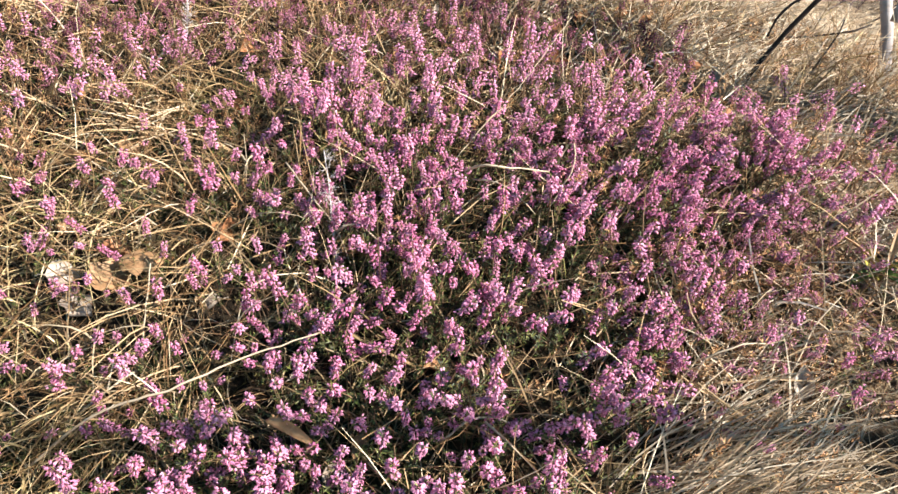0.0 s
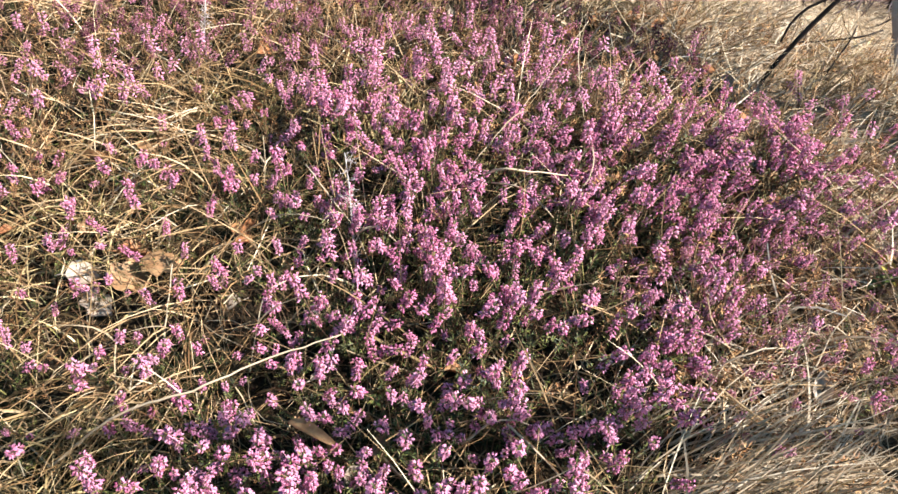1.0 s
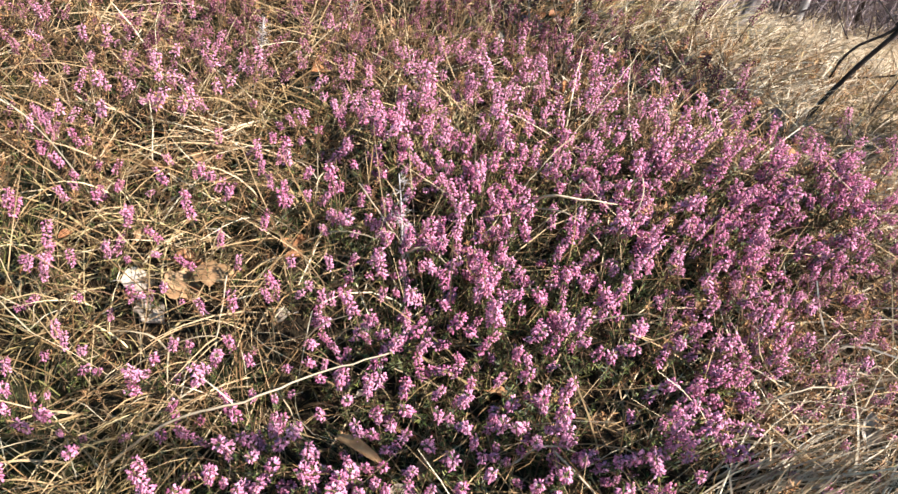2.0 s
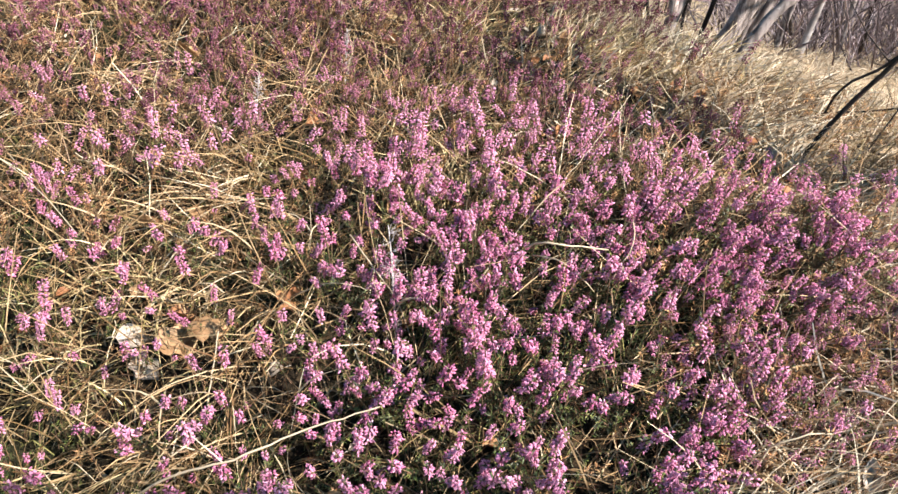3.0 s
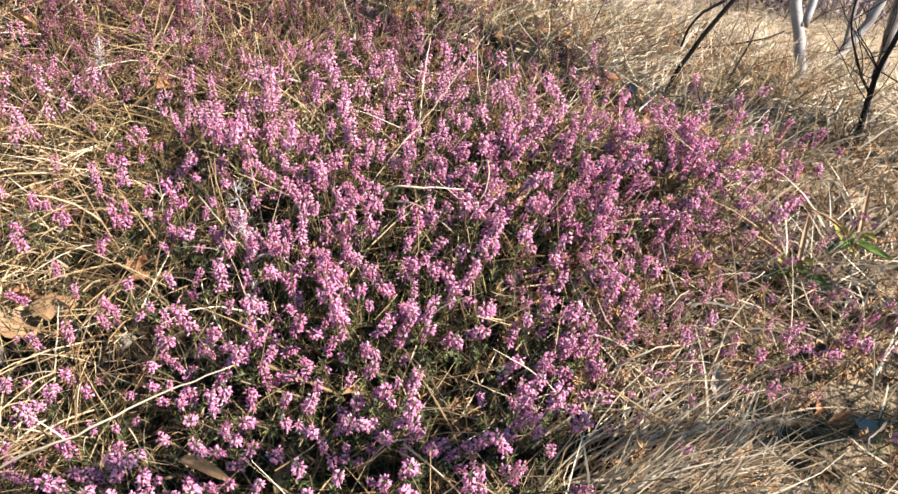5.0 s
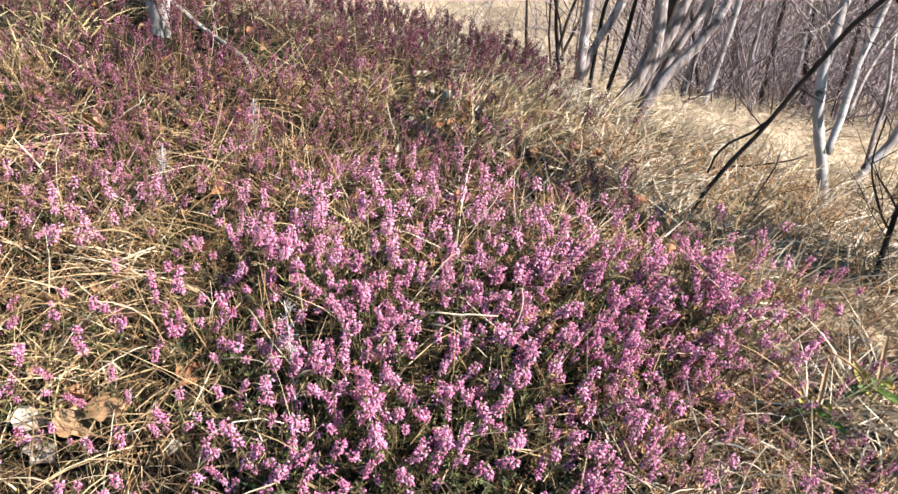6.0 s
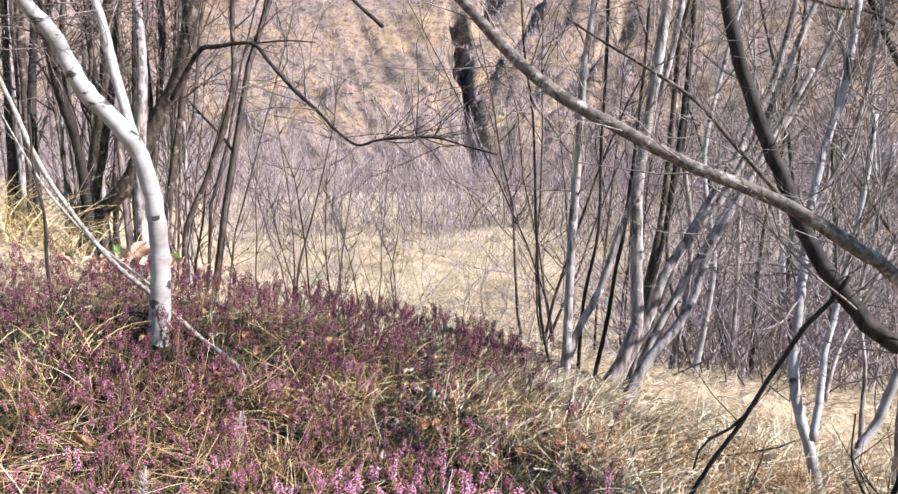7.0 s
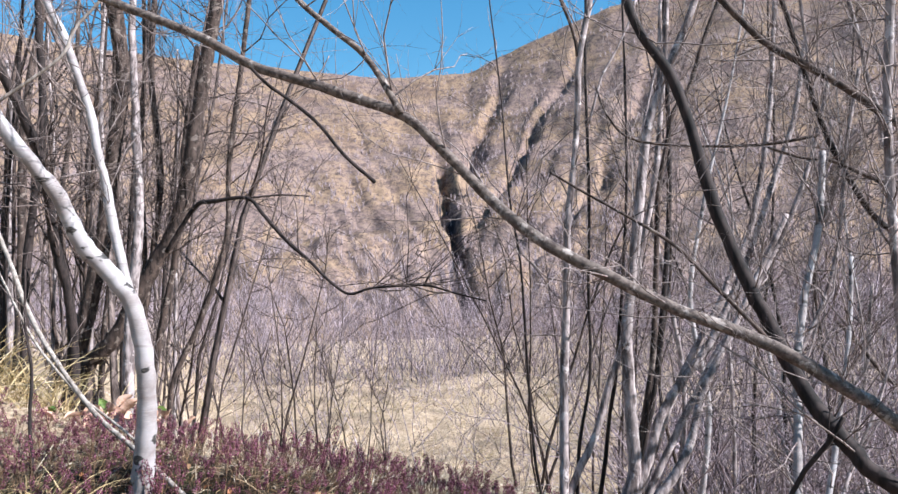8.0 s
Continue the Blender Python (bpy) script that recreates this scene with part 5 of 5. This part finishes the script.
# ---------------------------------------------------------------- tufts, leaves and stalks
def tuft(x, y, count, length, width, way, label, material=M_STRAW, spread=0.05, lean=0.5, curl=1.1, turn=0.9):
    """A tussock of grass, its blades falling over towards way (radians, 0 is +x)."""
    base = tagged(new("grass_tuft"), label, "grass tuft")
    base.matrix_basis = pose(x, y, float(land(x, y)))
    singles = 24
    n = count - singles
    px, py = x + rng.normal(0, spread, n), y + rng.normal(0, spread, n)
    bases = np.stack([px, py, land(px, py) - 0.004], -1)
    v, f = ribbons(bases, way + rng.normal(0, turn, n), np.abs(rng.normal(lean, 0.3, n)), rng.normal(curl, 0.35, n),
                   length * rng.uniform(0.5, 1.25, n), width * rng.uniform(0.6, 1.3, n), 5)
    s = Soup()
    s.add(v, f)
    part("blade_mass", s.data("blade_mass", material), base, kind="stuff")
    shapes = []
    for k in range(4):
        v, f = ribbons(np.zeros((1, 3)), np.zeros(1), np.array([lean + 0.15 * (k - 1.5)]), np.array([curl]), np.array([length]), np.array([1.25 * width]), 5)
        shapes.append(mesh_data("blade", v, [f], material))
    for k in range(singles):
        ob = part("blade", shapes[k % 4], base)
        ob.matrix_parent_inverse = Matrix()
        dx, dy = rng.normal(0, spread, 2)
        ob.matrix_basis = (Matrix.Translation((dx, dy, float(land(x + dx, y + dy) - land(x, y)) - 0.004)) @ Matrix.Rotation(way + rng.normal(0, turn), 4, 'Z')
                           @ Matrix.Scale(rng.uniform(0.7, 1.3), 4))
    return base


tuft(-0.39, 0.615, 260, 0.15, 0.0020, -1.4, "straw-coloured tuft combed downhill beside fallen leaves", M_STRAW, 0.06, 0.9, 0.8, 0.5)
tuft(0.24, 0.475, 360, 0.17, 0.0018, 0.1, "pale yellow tuft of fine grass combed sideways", M_PALE, 0.04, 0.85, 0.7, 0.3)
tuft(0.30, 0.445, 240, 0.14, 0.0019, 0.2, "pale tuft of dry grass at the heath's edge", M_PALE, 0.06, 0.8, 0.9, 0.5)
tuft(0.31, 0.60, 200, 0.12, 0.0020, 0.6, "pale bleached tuft of dry grass", M_PALE, 0.05, 0.6, 1.1, 1.2)
tuft(-0.80, 1.58, 130, 0.15, 0.0022, 2.6, "golden tuft of long dry grass", M_TUFT, 0.06, 0.5, 1.2, 0.8)
tuft(-0.84, 1.74, 110, 0.14, 0.0022, 0.2, "olive-yellow tuft behind the heath", M_TUFT, 0.08, 0.5, 1.2, 1.2)
tuft(-0.11, 1.58, 220, 0.13, 0.0022, 3.6, "dark green-grey tuft in the heath carpet", M_TUFT, 0.06, 0.6, 1.2, 1.5)
tuft(-0.13, 1.02, 120, 0.12, 0.0020, 1.2, "yellowish tuft amid pink heath", M_TUFT, 0.04, 0.5, 1.2, 1.5)
tuft(-0.46, 0.53, 160, 0.12, 0.0020, -1.2, "pale tuft at the foot of the knoll", M_TUFT, 0.06, 0.8, 0.8, 0.8)
tuft(0.20, 1.60, 240, 0.12, 0.0020, 0.2, "straw tuft beside rusty fallen leaves", M_TUFT, 0.07, 0.7, 0.9, 0.9)
tuft(0.46, 1.34, 320, 0.12, 0.0018, 0.4, "bleached tuft on the open slope", M_PALE, 0.09, 0.8, 0.9, 0.8)
tuft(0.57, 1.08, 300, 0.12, 0.0018, -0.5, "bleached tuft curling over the slope", M_PALE, 0.08, 0.7, 1.1, 1.0)
tuft(0.27, 1.75, 280, 0.13, 0.0019, 0.3, "tuft of matted straw below the hazel", M_PALE, 0.10, 0.7, 1.0, 0.7)
tuft(0.58, 0.76, 200, 0.13, 0.0024, 0.2, "loose straw tuft by the green-leaved plant", M_PALE, 0.06, 0.6, 1.1, 1.4)
tuft(-0.55, 0.82, 200, 0.11, 0.0020, 2.4, "mossy green tuft in dry grass", M_TUFT, 0.07, 0.6, 1.1, 1.5)
tuft(-0.40, 1.02, 260, 0.14, 0.0020, 3.4, "tangled tuft of pale straw", M_STRAW, 0.08, 0.8, 0.9, 1.5)
tuft(-0.43, 0.89, 180, 0.12, 0.0019, -0.6, "tangled tuft of fine straw", M_STRAW, 0.07, 0.9, 0.8, 1.5)
tuft(-1.55, 3.05, 300, 0.34, 0.0045, -1.2, "large golden tussock at the wood's edge", M_TUFT, 0.16, 0.4, 1.3, 1.2)
tuft(-1.75, 3.2, 240, 0.32, 0.0045, -1.0, "large golden tussock under the alder stems", M_TUFT, 0.14, 0.4, 1.3, 1.2)


def leaf_data(name, length, width, material, curl, lobes=0, seed=0):
    """A thin dry leaf with a midrib fold, curled edges and a stalk."""
    r = np.random.default_rng(seed)
    n, m = 10, 7
    u, w = np.linspace(0, 1, n), np.linspace(-1, 1, m)
    outline = np.sin(np.pi * u ** 0.8) ** 0.7 * (1 + (0.22 * np.sin(u * lobes * 6.28) if lobes else 0))
    outline[0], outline[-1] = 0.06, 0.03
    x = np.repeat((u * length)[:, None], m, 1)
    y = outline[:, None] * w[None] * width / 2
    z = curl * width * (w[None] ** 2) * outline[:, None] + 0.12 * length * np.sin(u * 3.1 + r.uniform(0, 3))[:, None]
    z = z + r.normal(0, 0.012, (n, m)) * width * 2
    top = np.stack([x, y, z], -1).reshape(-1, 3)
    i, j = np.arange(n - 1)[:, None] * m, np.arange(m - 1)[None]
    f = np.stack([i + j, i + j + 1, i + m + j + 1, i + m + j], -1).reshape(-1, 4)
    s = Soup()
    s.add(np.concatenate([top, top - (0, 0, 0.0006)]), f, f[:, ::-1] + n * m)
    stalk = np.array([[0.02 * length, 0, 0], [-0.15 * length, 0.03 * length, 0.01 * length], [-0.32 * length, 0.02 * length, -0.03 * length]]) + (0, 0, top[3, 2])
    s.add(*tube(stalk, (0.0007, 0.0006, 0.0005), 4))
    return s.data(name, material)


def leaf(x, y, up, length, width, kind, curl, rx, ry, rz, label, lobes=0, seed=1):
    ob = new("fallen_leaf", leaf_data("fallen_leaf", length, width, M_LEAF[kind], curl, lobes, seed))
    ob.matrix_basis = pose(x, y, float(land(x, y)) + up, rx, ry, rz)
    return tagged(ob, label, "leaf", "fallen leaves")


leaf(-0.509, 0.761, 0.024, 0.040, 0.036, 1, 0.20, 25, 5, 20, "pale whitish dead leaf lying in the heath", 0, 1)
leaf(-0.450, 0.744, 0.024, 0.058, 0.046, 0, 0.15, 30, 10, 30, "large tan dead leaf tilted on dry grass", 2, 2)
leaf(-0.413, 0.761, 0.036, 0.056, 0.036, 0, -0.25, 20, 0, 5, "light tan dead leaf with ragged edge", 3, 3)
leaf(-0.479, 0.740, 0.014, 0.045, 0.032, 1, 0.35, 20, 20, -30, "torn bleached dead leaf on straw", 2, 4)
leaf(-0.133, 0.769, 0.032, 0.030, 0.022, 0, 0.3, -20, 10, 40, "small tan dead leaf among pink heath", 0, 5)
leaf(0.030, 0.690, 0.045, 0.036, 0.018, 0, 0.5, -30, 0, -20, "folded tan dead leaf among pink heath", 0, 6)
leaf(-0.182, 0.662, 0.016, 0.040, 0.028, 0, 0.35, -35, 10, 60, "crumpled tan dead leaf under the flowers", 2, 7)
leaf(-0.190, 0.535, 0.065, 0.062, 0.013, 0, 0.5, 10, 0, -25, "long curled straw-coloured dead leaf", 0, 8)
leaf(0.373, 0.558, 0.024, 0.036, 0.020, 1, 0.6, -10, -50, 80, "rolled whitish dead leaf standing in grass", 0, 9)
leaf(-0.546, 0.950, 0.03, 0.040, 0.032, 0, 0.3, -40, 0, 10, "tan dead leaf lying in the grass", 0, 10)
leaf(-0.290, 0.790, 0.030, 0.035, 0.030, 2, 0.4, -30, 0, 70, "rusty brown dead leaf under the heath", 0, 11)
leaf(-0.450, 0.785, 0.020, 0.045, 0.026, 2, 0.5, -10, 10, 10, "rusty dead leaf in the grass", 0, 12)
leaf(0.062, 1.556, 0.04, 0.035, 0.030, 1, 0.5, -50, 0, 30, "small white dead leaf on the heath carpet", 0, 13)
leaf(0.630, 0.840, 0.040, 0.030, 0.024, 1, 0.4, -30, 0, 10, "small white dead leaf in straw", 0, 14)
leaf(0.505, 0.492, 0.030, 0.036, 0.030, 1, 0.5, -30, 0, 50, "bleached dead leaf near the grass edge", 0, 15)
leaf(-0.600, 1.327, 0.040, 0.050, 0.034, 0, 0.3, -30, 0, -20, "golden-tan dead leaf on the heath", 0, 16)
leaf(0.540, 0.600, 0.030, 0.045, 0.022, 0, 0.6, -20, 20, 70, "curled tan dead leaf in dry grass", 0, 17)
for k in range(180):
    if k >= 130:
        x, y = rng.uniform(-1.1, 0.1), rng.uniform(1.4, 2.0)
    elif k < 70:
        x, y = rng.uniform(-0.95, 0.6), rng.uniform(0.5, 1.5)
    else:
        x, y = rng.uniform(0.0, 0.42), rng.uniform(1.35, 1.75)
    kind = int(rng.choice((0, 2, 2, 1)))
    ln = rng.uniform(0.018, 0.036)
    leaf(x, y, 0.012, ln, ln * rng.uniform(0.5, 0.85), kind, rng.uniform(0.2, 0.7), rng.uniform(-50, 30), rng.uniform(-30, 30), rng.uniform(0, 360),
         ("small tan dead leaf in the litter", "small bleached dead leaf in the litter", "small rust-brown dead leaf in the litter")[kind], 0, 100 + k)


def stalk(points, radius, label, material=M_PALE):
    """A straw: a thin hollow-looking stem that narrows to its tip and carries one blade."""
    line, rad = smooth_line(points, (radius, radius * 0.5), 0.012)
    line[1:-1] += rng.standard_normal((len(line) - 2, 3)) * 0.0006
    s = Soup()
    s.add(*tube(line, rad, 5))
    i = len(line) // 2
    v, f = ribbons(line[i:i + 1], rng.uniform(0, 6.28, 1), np.array([0.9]), np.array([0.7]), np.array([0.05]), np.array([0.0016]), 4)
    s.add(v, f)
    return tagged(new("straw_stalk", s.data("straw_stalk", material)), label, "straw", "straw stalks")


STRAW_LABEL = "pale dry straw stalk lying across the heath"
stalk([(-0.45, 0.535, 0.45), (-0.371, 0.548, 0.515), (-0.288, 0.55, 0.55), (-0.218, 0.583, 0.565), (-0.141, 0.613, 0.575)], 0.0018, STRAW_LABEL)
stalk([(-0.365, 0.644, 0.465), (-0.353, 0.664, 0.538), (-0.346, 0.703, 0.6)], 0.0013, STRAW_LABEL)
stalk([(-0.092, 0.756, 0.55), (-0.062, 0.79, 0.594), (-0.02, 0.838, 0.63), (0.03, 0.894, 0.673), (0.084, 0.96, 0.706), (0.134, 1.023, 0.745), (0.18, 1.101, 0.774)], 0.0009, STRAW_LABEL)
stalk([(0.019, 0.825, 0.66), (0.043, 0.79, 0.69), (0.072, 0.795, 0.683), (0.123, 0.82, 0.665)], 0.0018, STRAW_LABEL)
stalk([(0.029, 0.824, 0.65), (0.058, 0.805, 0.657), (0.078, 0.789, 0.652), (0.107, 0.791, 0.62)], 0.0012, STRAW_LABEL)
stalk([(-0.063, 0.91, 0.60), (-0.058, 0.887, 0.662), (-0.05, 0.877, 0.687), (-0.021, 0.889, 0.686)], 0.0012, STRAW_LABEL)
stalk([(-0.033, 0.89, 0.689), (-0.041, 0.9, 0.664), (-0.049, 0.897, 0.61)], 0.0014, STRAW_LABEL)
stalk([(-0.137, 0.761, 0.61), (-0.114, 0.756, 0.624), (-0.087, 0.757, 0.60)], 0.0020, STRAW_LABEL)
stalk([(-0.278, 0.8, 0.59), (-0.226, 0.797, 0.614), (-0.166, 0.783, 0.61)], 0.0010, STRAW_LABEL)
stalk([(-0.208, 0.84, 0.661), (-0.171, 0.8, 0.636), (-0.142, 0.776, 0.606), (-0.122, 0.75, 0.57)], 0.0010, STRAW_LABEL)
stalk([(-0.281, 0.906, 0.59), (-0.274, 0.903, 0.638), (-0.272, 0.897, 0.672)], 0.0009, STRAW_LABEL)
stalk([(0.139, 0.86, 0.65), (0.153, 0.863, 0.683), (0.157, 0.839, 0.681), (0.15, 0.819, 0.662), (0.122, 0.8, 0.62)], 0.0011, STRAW_LABEL)
stalk([(-0.01, 0.52, 0.51), (0.029, 0.52, 0.548), (0.074, 0.522, 0.53)], 0.0013, STRAW_LABEL)
stalk([(0.035, 0.516, 0.545), (0.069, 0.493, 0.527), (0.103, 0.475, 0.49)], 0.0014, STRAW_LABEL)
stalk([(0.251, 0.575, 0.52), (0.267, 0.574, 0.579), (0.301, 0.575, 0.599), (0.329, 0.584, 0.593)], 0.0014, STRAW_LABEL)
stalk([(0.206, 0.637, 0.56), (0.252, 0.624, 0.581), (0.288, 0.606, 0.57)], 0.0012, STRAW_LABEL)
stalk([(0.369, 0.588, 0.54), (0.404, 0.625, 0.593), (0.428, 0.64, 0.613)], 0.0011, STRAW_LABEL)
stalk([(-0.358, 0.629, 0.50), (-0.372, 0.606, 0.503), (-0.416, 0.581, 0.475)], 0.0016, STRAW_LABEL)
stalk([(0.366, 0.622, 0.56), (0.396, 0.628, 0.589), (0.427, 0.626, 0.57)], 0.0012, STRAW_LABEL)
stalk([(0.534, 0.621, 0.55), (0.498, 0.641, 0.595), (0.488, 0.652, 0.619)], 0.0013, STRAW_LABEL)


def leafy_plant(x, y):
    """A low plant with broad green and yellowing leaves."""
    base = tagged(new("leafy_plant"), "low plant with broad green and yellowing leaves in straw", "plant")
    base.matrix_basis = pose(x, y, float(land(x, y)))
    yellow = leaf_material("yellowing_leaf", (0.42, 0.36, 0.07), (0.30, 0.23, 0.06))
    for k, (ln, wd, kind, rx, ry, rz) in enumerate(((0.055, 0.016, "y", -20, -35, 100), (0.050, 0.018, "g", 10, -12, 200), (0.055, 0.022, "g", -10, -15, 20), (0.07, 0.007, "s", 20, -40, 140),
                                                    (0.05, 0.016, "g", 0, -15, 300), (0.08, 0.006, "s", 0, -60, 60), (0.04, 0.014, "y", 0, -30, 260))):
        ob = part("leaf", leaf_data("leaf", ln, wd, {"y": yellow, "g": M_LEAF[3], "s": M_LEAF[0]}[kind], 0.3, 0, 300 + k), base,
                  {"y": "yellow broad leaf", "g": "", "s": "bleached dry leaf"}[kind])
        ob.matrix_parent_inverse = Matrix()
        ob.matrix_basis = pose(0.006 * math.cos(k), 0.006 * math.sin(k), 0.015 + 0.004 * k, rx, ry, rz)
    return base


leafy_plant(0.515, 0.715)
leafy_plant(0.60, 0.74)


def rusty_clump(x, y, up):
    """Withered leaves still hanging on a low shoot."""
    base = tagged(new("withered_shoot"), "low shoot with withered orange and green leaves behind the birch", "plant")
    base.matrix_basis = pose(x, y, float(land(x, y)))
    s = Soup()
    grow(s, (x, y, float(land(x, y)) - 0.02), (0.1, 0, 1), up + 0.1, 0.004, 1, 0.7, 0.2, 4, 5)
    part("stem", s.data("stem", M_BROWN), base)
    pinkish = leaf_material("withered_leaf", (0.66, 0.44, 0.33), (0.46, 0.27, 0.18))
    for k in range(34):
        ob = part("leaf", leaf_data("leaf", rng.uniform(0.04, 0.07), rng.uniform(0.03, 0.045), M_LEAF[3] if k % 7 == 0 else pinkish, 0.4, 0, 400 + k), base)
        ob.matrix_parent_inverse = Matrix()
        ob.matrix_basis = pose(rng.normal(0, 0.10), rng.normal(0, 0.08), up * rng.uniform(0.5, 1.1), rng.uniform(-70, 70), rng.uniform(-70, 70), rng.uniform(0, 360))
    return base


rusty_clump(-1.05, 2.72, 0.10)


def dried_plume(points, label):
    """A dried flower stalk with a loose grey plume of fine side shoots."""
    s = Soup()
    line, rad = smooth_line(points, (0.0012, 0.0007), 0.01)
    s.add(*tube(line, rad, 4))
    for _ in range(70):
        i = int(rng.uniform(0.15, 1.0) * (len(line) - 1))
        way = rng.standard_normal(3) + np.array([0, 0, 0.8])
        grow(s, line[i], way, rng.uniform(0.008, 0.018), 0.0005, 1, 0.8, 0.1, 3, 2)
    return tagged(new("dried_plume", s.data("dried_plume", M_PLUME)), label, "dry plant")


M_PLUME = bark("dry_grey_plume", (0.55, 0.48, 0.47), (0.30, 0.25, 0.25), 4)
dried_plume([(-0.137, 0.752, 0.53), (-0.143, 0.767, 0.60), (-0.147, 0.788, 0.655), (-0.152, 0.80, 0.70)], "grey feathery dried stalk standing in the heath")
dried_plume([(-0.41, 1.16, 0.62), (-0.415, 1.165, 0.70), (-0.405, 1.17, 0.77)], "thin grey dried stalk behind the flowers")
dried_plume([(-0.30, 1.33, 0.66), (-0.295, 1.34, 0.73), (-0.29, 1.345, 0.80)], "thin grey dried stalk on the knoll")
